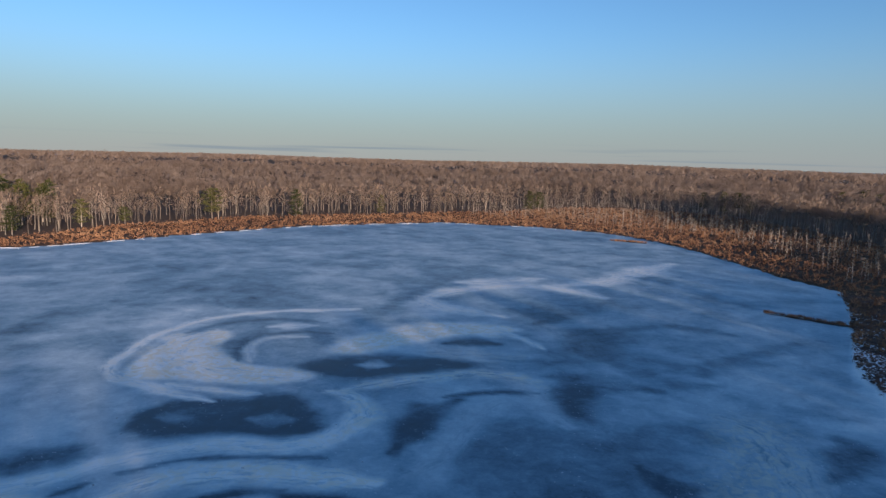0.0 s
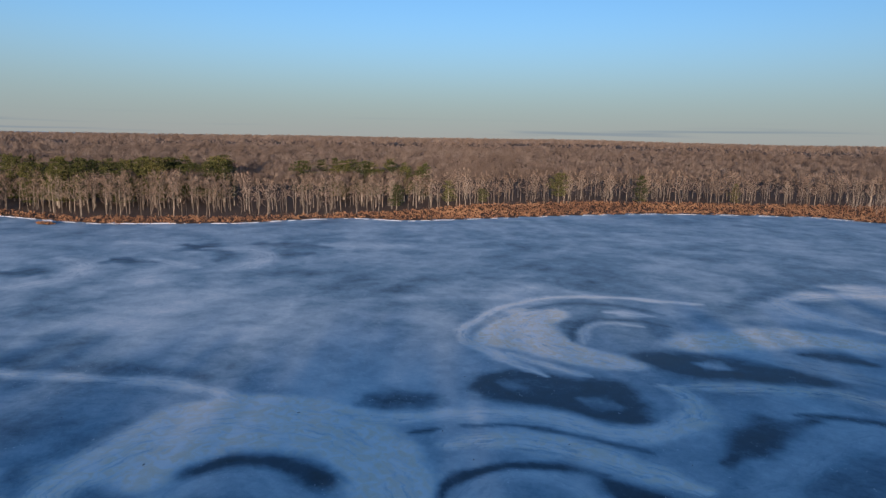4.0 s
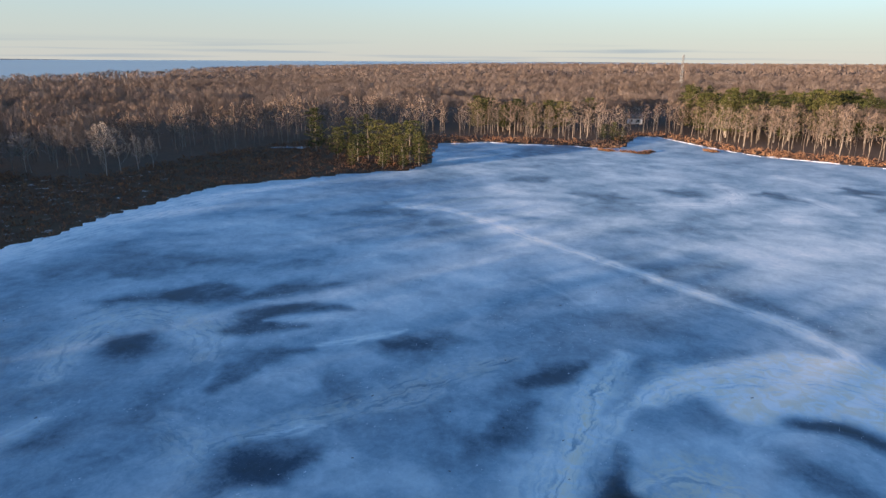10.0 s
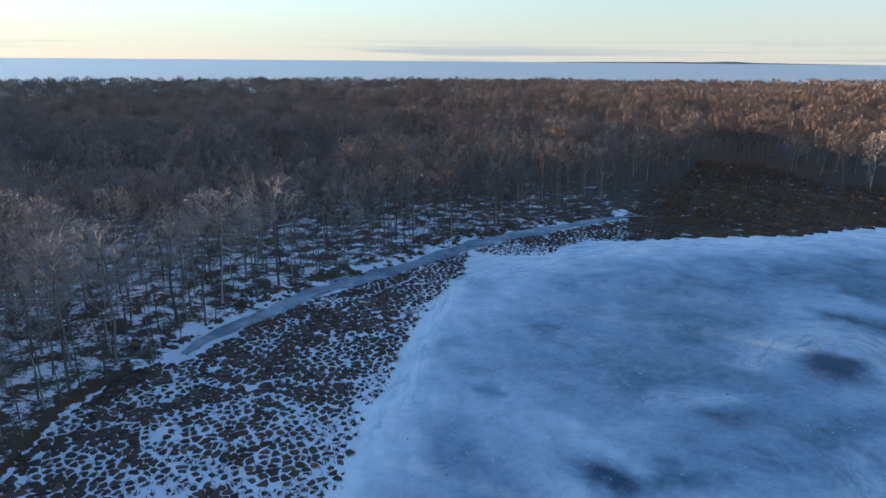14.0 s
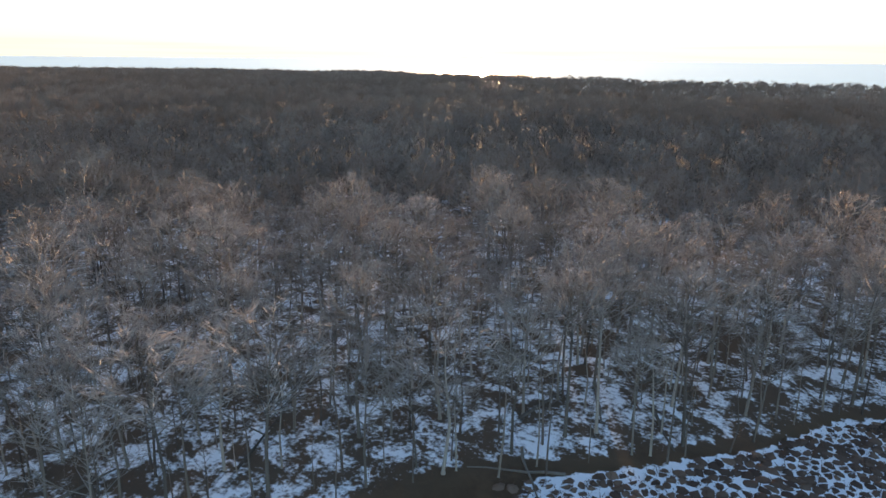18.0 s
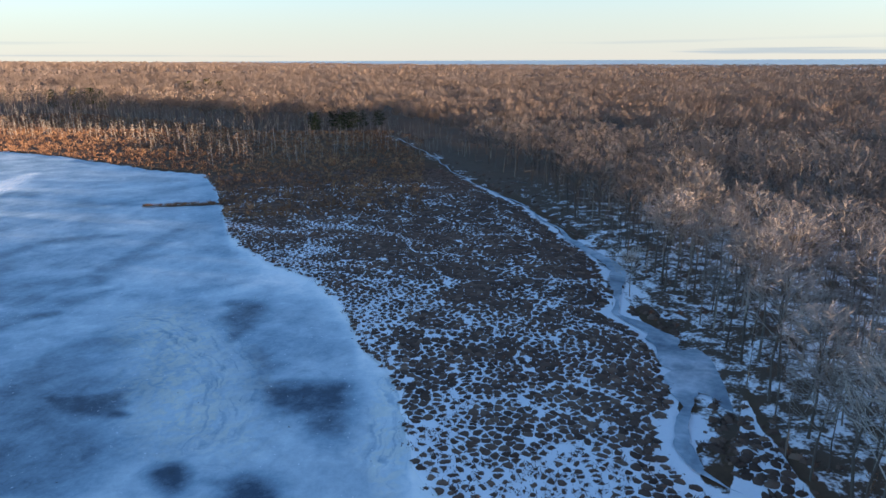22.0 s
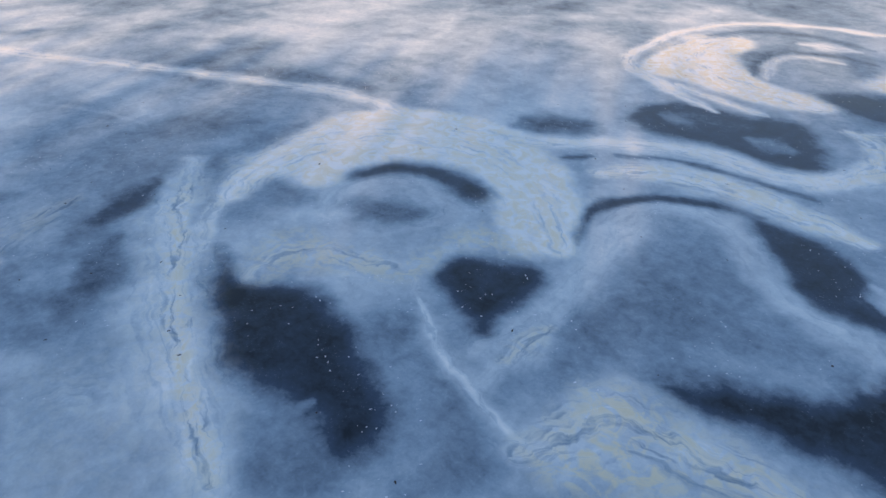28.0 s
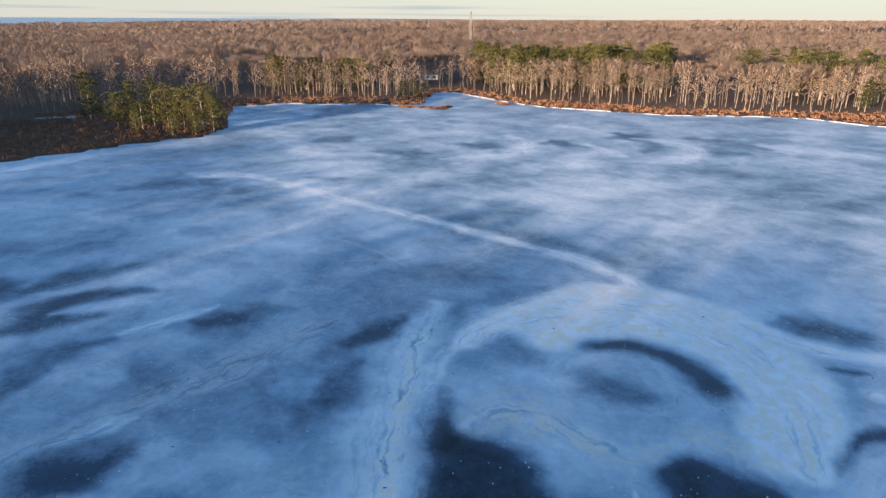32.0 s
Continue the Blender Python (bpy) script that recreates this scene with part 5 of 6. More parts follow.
def near_forest():
    rng = np.random.default_rng(41)
    protos = []
    for k in range(12):
        stem, limb, twig = bare_tree(500 + k, 15.5, rng.uniform(3.4, 5.2), 20, 110, 720, 0.07, 6, rng.uniform(0.4, 0.6))
        protos.append(make_tree("bare_tree", [("trunk", stem), ("limb_frame", limb), ("crown", twig)], [M_BARK_OWN, M_BARK_OWN, M_TWIG_OWN],
                                "leafless grey-brown hardwood standing in snow-patched woodland", "tree", "bare trees of the near forest"))
    az, r = scatter(rng, 5000, 135, 320, 45, 106, lambda a, q: (q > wood_r(a) + 0.5) & (q <= 105))
    az, r = spaced(az, r, 5.4)
    keep = np.argsort(rng.uniform(0, 1, len(az)) + ((az < 183) | (az > 236)) * 0.6)[:520]
    spots = [(int(rng.integers(0, 12)), az[i], r[i], rng.choice([rng.uniform(0.6, 0.8), rng.uniform(0.85, 1.15)], p=[0.35, 0.65]), rng.uniform(0, 360)) for i in keep]
    set_trees(protos, spots)
    # sunlit-coloured tree at the creek bend, and pale sunlit ones by the south bog
    stem, limb, twig = bare_tree(555, 13.5, 4.6, 24, 110, 520, 0.085, 6, 0.4)
    pale = make_tree("pale_tree", [("trunk", stem), ("limb_frame", limb), ("crown", twig)], [M_BARK_OWN, M_TWIG_SUNLIT, M_TWIG_SUNLIT],
                     "pale sunlit leafless tree leaning over the creek bank", "tree", "pale trees")
    set_trees([pale], [(0, 270.3, 53.5, 1.15, 20), (0, 291.6, 99, 0.62, 70)])
    stem, limb, twig = bare_tree(556, 14, 3.0, 22, 90, 900, 0.10, 6, 0.1)
    pale = make_tree("pale_tree", [("trunk", stem), ("limb_frame", limb), ("crown", twig)], [M_BIRCH, M_BIRCH, M_BIRCH],
                     "pale sunlit leafless tree at the edge of the bog", "tree", "pale trees")
    set_trees([pale], [(0, 110.2, 224, 1.2, 200), (0, 109.2, 227, 1.05, 90), (0, 107.9, 230, 0.85, 10), (0, 106.8, 236, 0.75, 120)])


# sunlight on the creek-bend crown put into a paler twig colour
M_TWIG_SUNLIT = twig_mat("sunlit_twigs", (0.42, 0.37, 0.32), (0.52, 0.46, 0.40), (0.62, 0.56, 0.49), True)
M_BIRCH = twig_mat("grey_twigs", (0.20, 0.17, 0.145), (0.27, 0.235, 0.20), (0.35, 0.31, 0.27), True)
M_NEEDLE_OWN = twig_mat("needles_single", (0.026, 0.034, 0.013), (0.056, 0.061, 0.021), (0.115, 0.106, 0.036), True)


def pines():
    rng = np.random.default_rng(61)
    protos = []
    for k in range(6):
        stem, limb, plume = pine(700 + k, 14, (4.0, 4.6, 3.5, 4.9, 3.8, 4.3)[k], 9, 5, 13, 0.28, (0.12, 0.2, 0.08, 0.24, 0.1, 0.16)[k])
        protos.append(make_tree("pine_tree", [("trunk", merge([stem, limb])), ("foliage", plume)], [M_BARK_OWN, M_NEEDLE_OWN],
                                "green white pine with open uneven plumes of needles", "pine", "pines"))
    island = [(93.8, 262, 16), (92.0, 240, 14), (91.0, 246, 15), (90.3, 232, 13.5), (89.4, 238, 14.5), (88.4, 232, 14), (87.8, 222, 9),
              (87.2, 230, 14), (86.5, 222, 12), (85.8, 227, 13.5), (85.0, 222, 11.5), (84.7, 229, 10), (88.2, 218, 6), (86.4, 217, 7), (90.8, 224, 7)]
    lone = [(19.5, 369, 17), (12.7, 382, 16.5), (33.5, 312, 12), (352.6, 462, 15), (351.8, 470, 14), (337.0, 520, 16), (336.0, 528, 15), (335.2, 516, 14), (338.5, 530, 14),
            (68.5, 304, 9), (69.3, 303, 8), (67.8, 306, 7), (26.0, 344, 9), (5.5, 412, 12), (29.0, 335, 13)]
    spots = [(k % 6, a, r, h / 14 * ((1.02, 0.8, 0.95, 0.72, 1.08)[k % 5] if k < len(island) else 0.95), 47 * k) for k, (a, r, h) in enumerate(island + lone)]
    for a0, a1, r0, r1, n, h in ((47.5, 63, 335, 400, 72, 20), (31, 42, 345, 400, 20, 19.5), (70, 81, 325, 360, 22, 15), (313.5, 320, 326, 345, 10, 9), (326, 331, 560, 640, 10, 15)):
        for _ in range(n):
            spots.append((int(rng.integers(0, 6)), rng.uniform(a0, a1), rng.uniform(r0, r1), h / 14 * rng.uniform(0.8, 1.08), rng.uniform(0, 360)))
    set_trees(protos, spots)


near_forest()
pines()


# ---------------------------------------------------------------- bog plants
def tuft(seed, blades, wide, high, dome=True):
    """A hummock of dead sedge: a low ragged mound with thin blades sticking out."""
    rng = np.random.default_rng(seed)
    pieces = []
    if dome:
        n = 8
        a = np.linspace(0, 2 * np.pi, n, endpoint=False) + rng.uniform(-0.3, 0.3, n)
        rim = np.stack([np.cos(a) * 1.2, np.sin(a) * 0.9, 0 * a], -1) * (wide * rng.uniform(0.6, 1.3, n))[:, None]
        rim[:, 2] = -0.1
        mid = rim * rng.uniform(0.45, 0.75, n)[:, None]
        mid[:, 2] = high * rng.uniform(0.35, 1.0, n)
        v = np.concatenate([rim, mid, [[0, 0, high * 0.8]]])
        f = [(k, (k + 1) % n, n + (k + 1) % n) for k in range(n)] + [(k, n + (k + 1) % n, n + k) for k in range(n)] + [(n + k, n + (k + 1) % n, 2 * n) for k in range(n)]
        pieces.append((v, np.array(f)))
    d = rng.normal(size=(blades, 3))
    d[:, 2] = np.abs(d[:, 2]) * 0.8 + 0.35
    d /= np.linalg.norm(d, axis=1, keepdims=True)
    base = d * (wide * 0.7, wide * 0.6, high * 0.4)
    pieces.append(spikes(base, base + d * (wide * 0.8, wide * 0.8, high * 1.1), wide * (0.20 if dome else 0.34), rng))
    return (merge(pieces),)


def spread_over(name, protos, x, y, scale, tone, mat, label, category, piece="clumps"):
    forest(name, protos, x, y, scale, tone, [(piece, mat)], label, 0.02)["category"] = category


def off_creeks(x, y, gap):
    ok = np.ones(len(x), bool)
    for line in CREEKS.values():
        ok &= away(x, y, line) > gap
    ok &= away(x, y, POOL) > gap
    return ok


def hummock_field(rng, a0, a1, r0, r1, size):
    """Hummocks that fill the cells between winding cracks; where a crack closes, neighbours grow into one carpet."""
    n = int(2 * r1 / size)
    gx, gy = np.meshgrid(np.arange(n) * size - r1, np.arange(n) * size - r1, indexing="ij")
    gx, gy = gx + rng.uniform(-0.48, 0.48, gx.shape) * size, gy + rng.uniform(-0.48, 0.48, gx.shape) * size
    az, r = polar(gx, gy)
    edge = shore_r(az) - 0.6 + 2.2 * (waves(gx, gy, 5, 47, 2) - 0.4)
    ok = (az > a0) & (az < a1) & (r > r0) & (r < r1) & (r > edge) & (r < hummock_limit(az))
    ok[:2], ok[-2:], ok[:, :2], ok[:, -2:] = False, False, False, False
    ix, iy = np.nonzero(ok)
    x, y = gx[ix, iy], gy[ix, iy]
    keep = off_creeks(x, y, np.where(polar(x, y)[1] > 95, 1.5, 2.1)) & (rng.uniform(0, 1, len(x)) < 0.97)
    ix, iy, x, y = ix[keep], iy[keep], x[keep], y[keep]
    az, r = polar(x, y)
    rays = 9
    turn = np.linspace(0, 2 * np.pi, rays, endpoint=False)[None] + rng.uniform(0, 0.6, (len(x), 1))
    ux, uy = np.cos(turn), np.sin(turn)
    reach = np.full(ux.shape, 1.3 * size)
    mx, my = x[:, None] + ux * size, y[:, None] + uy * size
    for dx in range(-2, 3):
        for dy in range(-2, 3):
            if dx or dy:
                px, py = gx[ix + dx, iy + dy] - x, gy[ix + dx, iy + dy] - y
                t = (px**2 + py**2)[:, None] / 2 / np.maximum(ux * px[:, None] + uy * py[:, None], 1e-3)
                first = t < reach
                reach = np.where(first, t, reach)
                mx, my = np.where(first, x[:, None] + px[:, None] / 2, mx), np.where(first, y[:, None] + py[:, None] / 2, my)
    # cracks: wide by the lake and along the deer paths, mostly closed in the middle of the bog
    maz, mr = polar(mx, my)
    by_lake = np.exp(-np.clip(mr - shore_r(maz), 0, None) / 24.0)
    path = 1 - step(lanes(mx, my), 0.008, 0.04)
    gap = 0.52 * by_lake + 0.40 * step(waves(mx, my, 4.5, 52, 3), 0.50 - 0.14 * by_lake, 0.74) + 0.62 * path - 0.30 - 0.06 * step(mr, 95, 170)
    rim = np.clip(reach - 0.5 * gap * rng.uniform(0.6, 1.3, reach.shape), 0.1, None) * rng.uniform(0.80, 1.18, reach.shape)
    high = (rng.uniform(0.08, 0.24, len(x)) * (0.7 + 0.6 * waves(x, y, 6, 53, 2)))[:, None]
    z = ground_z(x, y)[:, None]
    low = np.stack([x[:, None] + ux * rim, y[:, None] + uy * rim, z - 0.03 + 0 * rim], -1)
    mid_r = rim * rng.uniform(0.62, 0.88, rim.shape)
    mid = np.stack([x[:, None] + ux * mid_r, y[:, None] + uy * mid_r, z + high * rng.uniform(0.35, 0.9, rim.shape)], -1)
    top = np.stack([x, y, (z + high)[:, 0]], -1)[:, None]
    v = np.concatenate([low, mid, top], 1)
    k = np.arange(rays)
    q = (k + 1) % rays
    f = np.concatenate([np.stack([k, q, rays + q], -1), np.stack([k, rays + q, rays + k], -1), np.stack([rays + k, rays + q, 0 * k + 2 * rays], -1)])
    F = (f[None] + (np.arange(len(x)) * (2 * rays + 1))[:, None, None]).reshape(-1, 3)
    mound = v.reshape(-1, 3), F
    # dead blades standing out of each mound
    blades = 9
    b = np.repeat(np.stack([x, y, (z + 0.4 * high)[:, 0]], -1), blades, 0) + rng.normal(0, 0.33 * size, (len(x) * blades, 3)) * (1, 1, 0.1)
    way = rng.normal(0, 0.75, b.shape) + (0, 0, 0.65)
    blade = spikes(b, b + way * 0.26, 0.10, rng)
    tone = np.clip(rng.normal(0.35, 0.2, len(x)) + 0.35 * (waves(x, y, 12, 54, 2) - 0.5), 0, 1)
    root = tagged(new("bog_hummocks"), "dark brown sedge hummocks with snow lying between them", "bog plants", kind="stuff")
    V, Fc = merge([mound, blade])
    me = raw_mesh("clumps", V, Fc, M_HUMMOCK, {"tone": np.concatenate([np.repeat(tone, 2 * rays + 1), np.repeat(tone, 3 * blades)])})
    tagged(part("clumps", me, root), kind="stuff")


def bog_plants():
    rng = np.random.default_rng(71)
    # hummocks with snow between them, near the creeks
    for a0, a1, r0, r1, size in ((268, 338, 44, 215, 1.0), (123, 205, 42, 170, 0.95)):
        hummock_field(rng, a0, a1, r0, r1, size)
    # tufts on the snowy creek banks
    protos = [tuft(800 + k, 12, 0.50, 0.34) for k in range(8)]
    for line in CREEKS.values():
        c = np.array([place(a, r) for a, r in line])
        u = rng.uniform(0, len(c) - 1, 1100)
        x, y = [np.interp(u, np.arange(len(c)), c[:, k]) + rng.normal(0, 5.0, len(u)) for k in (0, 1)]
        ok = off_creeks(x, y, 2.0) & (waves(x, y, 7, 57, 2) > 0.42) & (polar(x, y)[1] > hummock_limit(polar(x, y)[0]))
        x, y = x[ok], y[ok]
        spread_over("bank_tufts", protos, x, y, rng.uniform(0.5, 1.5, len(x)), np.clip(rng.normal(0.4, 0.2, len(x)), 0, 1), M_HUMMOCK, "brown sedge tufts on the snowy creek bank", "bog plants")
    # sedge further off
    protos = [tuft(820 + k, 8, 0.9, 0.8, False) for k in range(6)]
    az, r = scatter(rng, 110000, -50, 125, 150, 560, lambda a, q: (q > shore_r(a) + 0.3) & (q < wood_r(a) + 6))
    az, r = spaced(az, r, 1.5)
    x, y = place(az, r)
    ok = off_creeks(x, y, 3)
    x, y = x[ok], y[ok]
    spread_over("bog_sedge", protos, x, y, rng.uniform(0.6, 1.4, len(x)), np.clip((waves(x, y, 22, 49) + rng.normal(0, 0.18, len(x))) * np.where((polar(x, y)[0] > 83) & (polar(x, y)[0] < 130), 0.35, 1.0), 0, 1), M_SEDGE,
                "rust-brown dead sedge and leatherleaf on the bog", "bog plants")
    # thin spits and islets overgrown with sedge
    for k, (line, half) in enumerate((([(333.2, 175.5), (330, 173.5), (326.4, 172)], [0.25, 0.9, 2.2]), ([(345.6, 310.5), (344.4, 310), (342.8, 309)], [0.2, 1.0, 2.0]),
                                      ([(67.9, 273), (66.2, 271), (65.3, 276)], [1.0, 2.2, 0.8]), ([(69.6, 276), (68.6, 273)], [0.8, 1.4]), ([(61.3, 288), (60.4, 285)], [0.5, 1.2]))):
        ob = ribbon("bog_spit", line, half, 0.06, M_PEAT, "low brown sedge spit reaching into the ice", "spit")
        u = rng.uniform(0, 1, 160)
        n = len(line)
        pts = np.array([place(*q) for q in line])
        at = np.stack([np.interp(u * (n - 1), np.arange(n), pts[:, i]) for i in (0, 1)], -1)
        wid = np.interp(u * (n - 1), np.arange(n), half)
        px, py = at[:, 0] + rng.normal(0, 0.5, 160) * wid, at[:, 1] + rng.normal(0, 0.5, 160) * wid
        v, f = protos[0][0]
        m = 70 if k < 2 else 160
        V = np.concatenate([v * rng.uniform(0.5, 1.1) + (px[j], py[j], 0.02) for j in range(m)])
        Fc = np.concatenate([f + j * len(v) for j in range(m)])
        me = raw_mesh("spit_sedge", V, Fc, M_SEDGE, {"tone": np.repeat(rng.uniform(0, 0.8, m), len(v))})
        tagged(part("spit_sedge", me, ob), kind="stuff")
    # shrubs along the wood's foot
    protos = [(merge(bare_tree(840 + k, 2.4, 1.2, 7, 0, 26, 0.09, 3, 0.1)),) for k in range(5)]
    az, r = scatter(rng, 26000, -20, 128, 190, 470, lambda a, q: (q > wood_r(a) - 9) & (q < wood_r(a) + 3) & (q > shore_r(a) + 1))
    az, r = spaced(az, r, 1.9)
    x, y = place(az, r)
    spread_over("edge_shrubs", protos, x, y, rng.uniform(0.5, 1.2, len(x)), np.clip(rng.normal(0.35, 0.25, len(x)), 0, 1), M_SEDGE, "low brown shrubs along the forest edge", "shrubs", "twigs")
    # stunted grey trees between bog and wood in the north
    protos = [(merge(bare_tree(860 + k, 6.5, 0.9, 12, 0, 30, 0.13, 3, 0.15)),) for k in range(6)]
    az, r = scatter(rng, 9000, 306, 358, 230, 640, lambda a, q: (q > wood_r(a) - np.interp(a, [306, 311, 320, 330, 345, 358], [12, 70, 95, 165, 150, 30])) & (q < wood_r(a) + 40) & (q > shore_r(a) + 30))
    az, r = spaced(az, r, 4.6)
    x, y = place(az, r)
    spread_over("stunted_trees", protos, x, y, rng.uniform(0.45, 1.25, len(x)), np.clip(rng.normal(0.5, 0.25, len(x)), 0, 1), M_SHRUB, "small pale-grey leafless bog trees", "trees", "twigs")
    # undergrowth in the near wood
    protos = [(merge(bare_tree(880 + k, 1.7, 1.0, 8, 0, 30, 0.05, 3, 0.05)),) for k in range(5)]
    az, r = scatter(rng, 2000, 135, 320, 44, 150, lambda a, q: q > wood_r(a) - 2)
    az, r = spaced(az, r, 3.0)
    x, y = place(az, r)
    ok = off_creeks(x, y, 4)
    x, y = x[ok], y[ok]
    spread_over("wood_undergrowth", protos, x, y, rng.uniform(0.4, 1.3, len(x)), np.clip(rng.normal(0.25, 0.2, len(x)), 0, 1), M_SEDGE, "dark low brush under the near trees", "shrubs", "twigs")


M_PEAT = simple("wet_peat", (0.05, 0.03, 0.02), (0.12, 0.07, 0.045), 1.2, 0.95)
M_HUMMOCK = twig_mat("hummock_sedge", (0.085, 0.053, 0.041), (0.155, 0.097, 0.071), (0.27, 0.175, 0.124))
bog_plants()


# ---------------------------------------------------------------- radio tower and house
def box(bm, size, at, turn=0.0):
    m = pose(*at, 0, 0, turn) @ Matrix.Diagonal((*size, 1))
    return bmesh.ops.create_cube(bm, size=1, matrix=m)


def bar(bm, a, b, w):
    a, b = Vector(a), Vector(b)
    m = Matrix.Translation((a + b) / 2) @ (b - a).to_track_quat("Z", "Y").to_matrix().to_4x4() @ Matrix.Diagonal((w, w, (b - a).length, 1))
    bmesh.ops.create_cube(bm, size=1, matrix=m)


def radio_tower():
    x, y = place(63.6, 600)
    z = float(ground_z(np.array([x]), np.array([y]))[0])
    root = tagged(new("radio_tower"), "tall slim steel lattice tower rising above the forest", "tower")
    root.location = (x, y, z - 0.2)
    top, w0, w1 = 35.8, 2.2, 0.9
    corner = lambda k, h: Vector(((w0 + (w1 - w0) * h / top) * (0.5, -0.5, -0.5, 0.5)[k], (w0 + (w1 - w0) * h / top) * (0.5, 0.5, -0.5, -0.5)[k], h))
    for k in range(4):
        bm = bmesh.new()
        bar(bm, corner(k, 0), corner(k, top), 0.13)
        part_bm("leg", bm, M_STEEL, root)
    levels = np.linspace(0, top, 17)
    for a, b in zip(levels[:-1], levels[1:]):
        bm = bmesh.new()
        for k in range(4):
            n = (k + 1) % 4
            bar(bm, corner(k, a), corner(n, b), 0.07)
            bar(bm, corner(n, a), corner(k, b), 0.07)
            bar(bm, corner(k, b), corner(n, b), 0.07)
        part_bm("brace", bm, M_STEEL, root)
    for h, s in ((33.8, 1), (31.3, -1), (35.1, 1)):
        bm = bmesh.new()
        bar(bm, (s * 0.7, 0, h - 1), (s * 0.7, 0, h + 1), 0.4)
        bar(bm, (0, 0, h), (s * 0.7, 0, h), 0.1)
        part_bm("antenna", bm, M_STEEL, root)


def house(az, r, turn, label):
    x, y = place(az, r)
    z = float(ground_z(np.array([x]), np.array([y]))[0])
    root = tagged(new("house"), label, "house")
    root.matrix_basis = pose(x, y, z - 0.1, 0, 0, turn)
    w, d, h = 8.0, 5.5, 3.2
    bm = bmesh.new()
    box(bm, (w, d, h), (0, 0, h / 2))
    v = [bm.verts.new(p) for p in ((-w / 2, -d / 2, h), (-w / 2, d / 2, h), (-w / 2, 0, h + 1.9), (w / 2, -d / 2, h), (w / 2, d / 2, h), (w / 2, 0, h + 1.9))]
    bm.faces.new(v[:3])
    bm.faces.new(v[3:])
    part_bm("wall", bm, M_SIDING, root)
    for s in (-1, 1):
        bm = bmesh.new()
        q = [bm.verts.new(p) for p in ((-w / 2 - 0.4, 0, h + 2.05), (w / 2 + 0.4, 0, h + 2.05), (w / 2 + 0.4, s * (d / 2 + 0.5), h - 0.2), (-w / 2 - 0.4, s * (d / 2 + 0.5), h - 0.2))]
        f = bm.faces.new(q)
        e = bmesh.ops.extrude_face_region(bm, geom=[f])
        bmesh.ops.translate(bm, verts=[g for g in e["geom"] if isinstance(g, bmesh.types.BMVert)], vec=(0, 0, 0.2))
        part_bm("roof", bm, M_ROOF, root)
    for s in (-1, 1):
        for k in (-1.8, 1.8):
            bm = bmesh.new()
            box(bm, (1.1, 0.12, 1.4), (k, s * (d / 2 + 0.02), 1.8))
            win = part_bm("window", bm, M_GLASS, root)
            bm = bmesh.new()
            for ox, oz, sx, sz in ((0, 0.75, 1.4, 0.12), (0, -0.75, 1.4, 0.12), (0.62, 0, 0.12, 1.4), (-0.62, 0, 0.12, 1.4)):
                box(bm, (sx, 0.16, sz), (k + ox, s * (d / 2 + 0.05), 1.8 + oz))
            part_bm("frame", bm, M_SIDING, win)


radio_tower()
house(66.9, 392, 70, "white-sided house half hidden among bare trees")


# ---------------------------------------------------------------- small things
def ground_ribbon(name, line, widths, mat, label, category):
    ob = ribbon(name, line, widths, 0.0, mat, label, category)
    for v in ob.data.vertices:
        v.co.z = float(ground_z(np.array([v.co.x]), np.array([v.co.y]))[0]) + 0.05
    return ob


M_DARK_BROWN = simple("dark_brown", (0.035, 0.022, 0.015), (0.085, 0.052, 0.035), 1.2, 0.9, 0.8)
# flat brown ribbon standing in for a mat of dark bushes
ground_ribbon("dark_patch", [(250.5, 50), (247, 49), (243.5, 49.5), (241, 51)], [0.8, 2.2, 2.4, 0.8], M_DARK_BROWN, "dark brown mat of low bushes at the forest edge", "pool")
ground_ribbon("dark_patch", [(174, 71), (171.5, 74), (169.5, 77)], [0.8, 1.6, 0.8], M_DARK_BROWN, "dark slush pool beside the creek end", "pool")


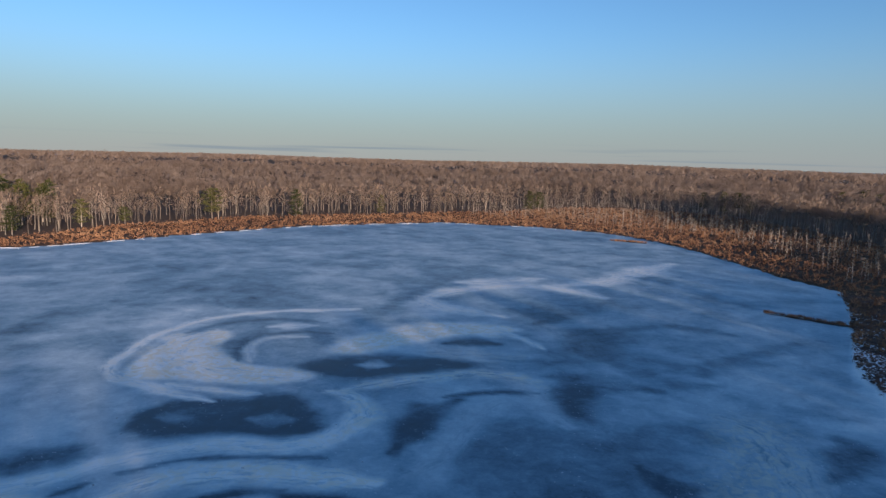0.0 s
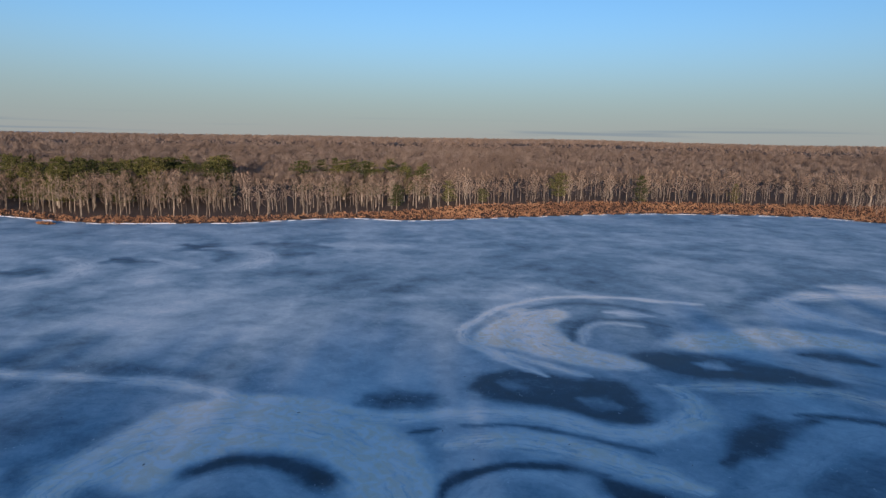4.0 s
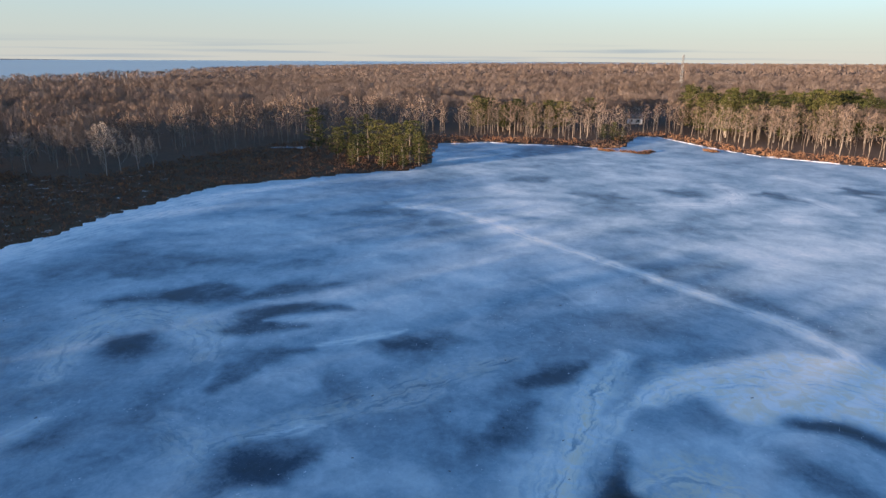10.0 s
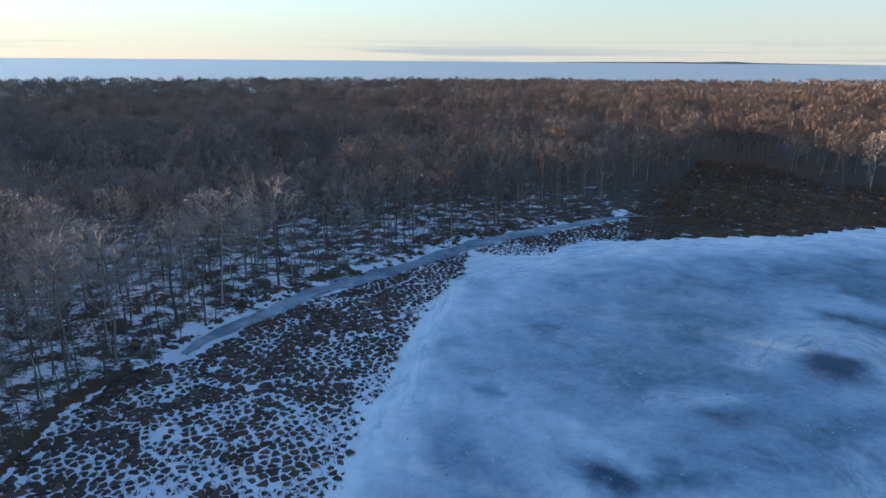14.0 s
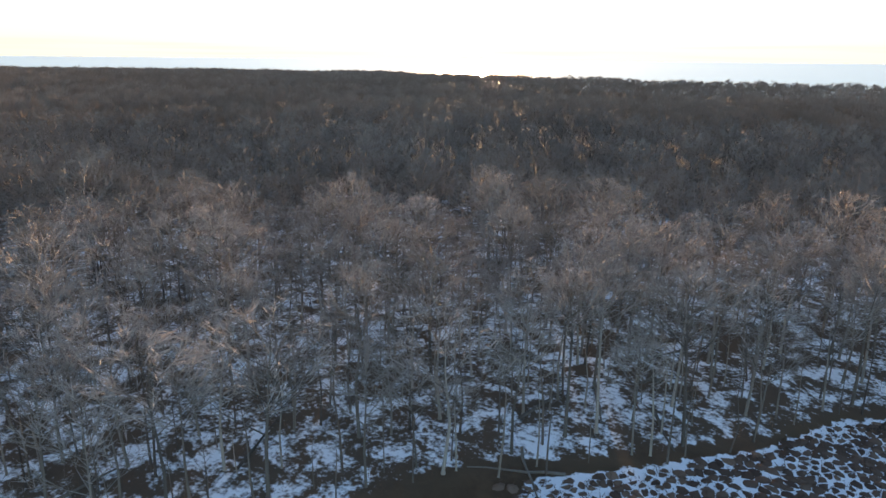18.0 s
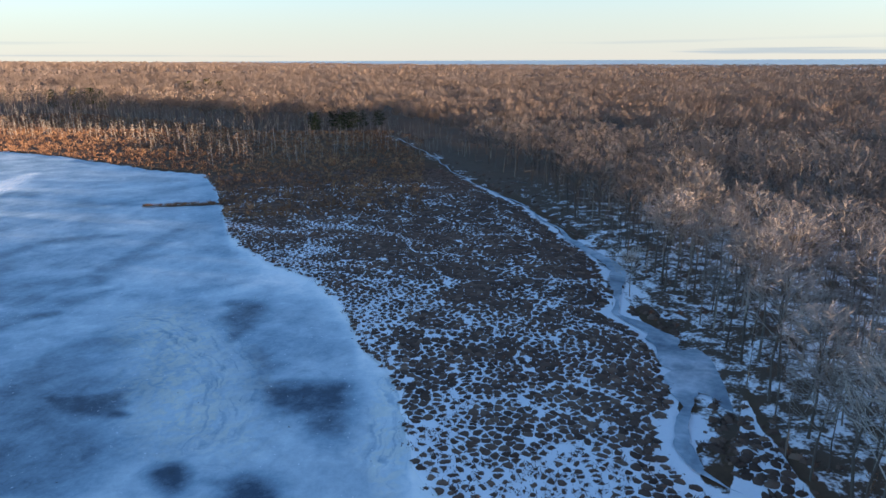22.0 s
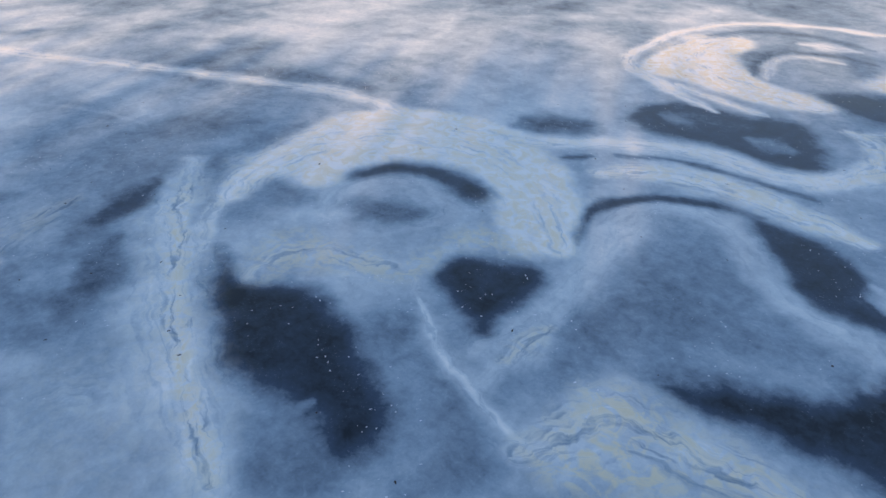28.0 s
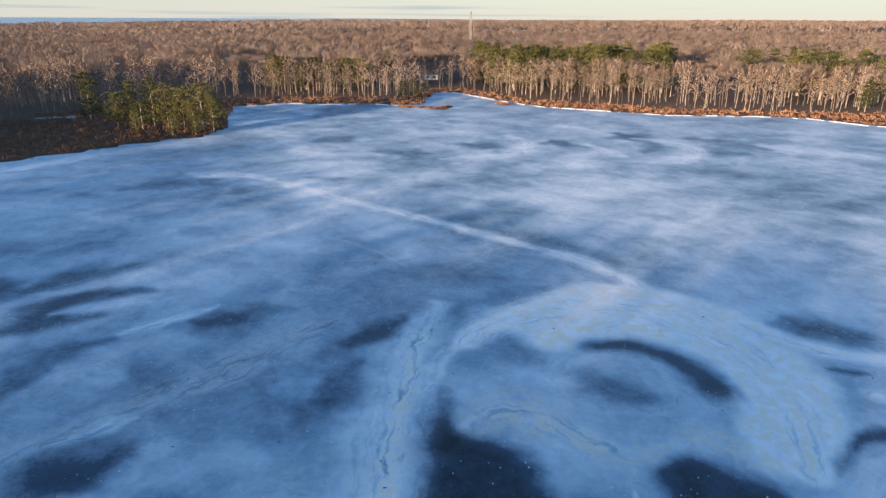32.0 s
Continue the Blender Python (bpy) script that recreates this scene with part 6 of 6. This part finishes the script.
def fallen_logs():
    rng = np.random.default_rng(91)
    for _ in range(46):
        az = rng.uniform(140, 312)
        r = float(wood_r(az)) + rng.uniform(-3, 26)
        x, y = place(az, r)
        n, long = 8, rng.uniform(4, 9)
        a = rng.uniform(0, 2 * np.pi)
        hs = np.linspace(-0.5, 0.5, 6) * long
        rad = np.linspace(0.19, 0.07, 6) * rng.uniform(0.8, 1.3)
        bend = rng.normal(0, 0.08, 6)
        ph = np.linspace(0, 2 * np.pi, n, endpoint=False)
        px = x + np.cos(a) * hs - np.sin(a) * bend
        py = y + np.sin(a) * hs + np.cos(a) * bend
        pz = ground_z(px, py) + rad * 0.7
        ring = np.stack([px[:, None] - np.sin(a) * np.cos(ph) * rad[:, None], py[:, None] + np.cos(a) * np.cos(ph) * rad[:, None], pz[:, None] + np.sin(ph) * rad[:, None]], -1)
        v = ring.reshape(-1, 3)
        q = grid_faces(6, n, True)
        me = raw_mesh("fallen_log", v - (x, y, 0), q, M_BARK_OWN)
        ob = tagged(new("fallen_log", smooth(me)), "fallen weathered trunk lying on snowy forest floor", "log", "fallen logs")
        ob.location = (x, y, 0)


def ice_flecks():
    """Frozen-in bits of snow on the dark ice, and a few dark specks."""
    rng = np.random.default_rng(95)
    for name, n, mat, s0, s1, label in (("snow_flecks", 2600, M_SNOW, 0.02, 0.075, "small flecks of wind-blown snow stuck on the ice"), ("dark_specks", 130, M_DARK_BROWN, 0.03, 0.12, "dark scattered leaf and twig specks on the ice")):
        az = rng.uniform(-50, 155, n * 4)
        r = np.sqrt(rng.uniform(24**2, 110**2, n * 4))
        x, y = place(az, r)
        ok = (r < shore_r(az) - 4) & (waves(x, y, 5, 77, 2) > (0.56 if n > 500 else 0.3))
        x, y = x[ok][:n], y[ok][:n]
        a = np.linspace(0, 2 * np.pi, 5, endpoint=False)
        k = rng.uniform(s0, s1, len(x))[:, None] * rng.uniform(0.5, 1.3, (len(x), 5))
        st, turn = rng.uniform(1, 2.4, (len(x), 1)), rng.uniform(0, np.pi, (len(x), 1))
        dx, dy = np.cos(a) * k * st, np.sin(a) * k
        vx, vy = x[:, None] + dx * np.cos(turn) - dy * np.sin(turn), y[:, None] + dx * np.sin(turn) + dy * np.cos(turn)
        rim = np.stack([vx, vy, np.full_like(vx, 0.006)], -1)
        top = np.stack([x, y, np.full_like(x, 0.045)], -1)[:, None]
        v = np.concatenate([rim, top], 1).reshape(-1, 3)
        f = np.array([(i, (i + 1) % 5, 5) for i in range(5)])
        F = (f[None] + (np.arange(len(x)) * 6)[:, None, None]).reshape(-1, 3)
        tagged(new(name, raw_mesh(name, v, F, mat)), label, "ice flecks", kind="stuff")


fallen_logs()
ice_flecks()
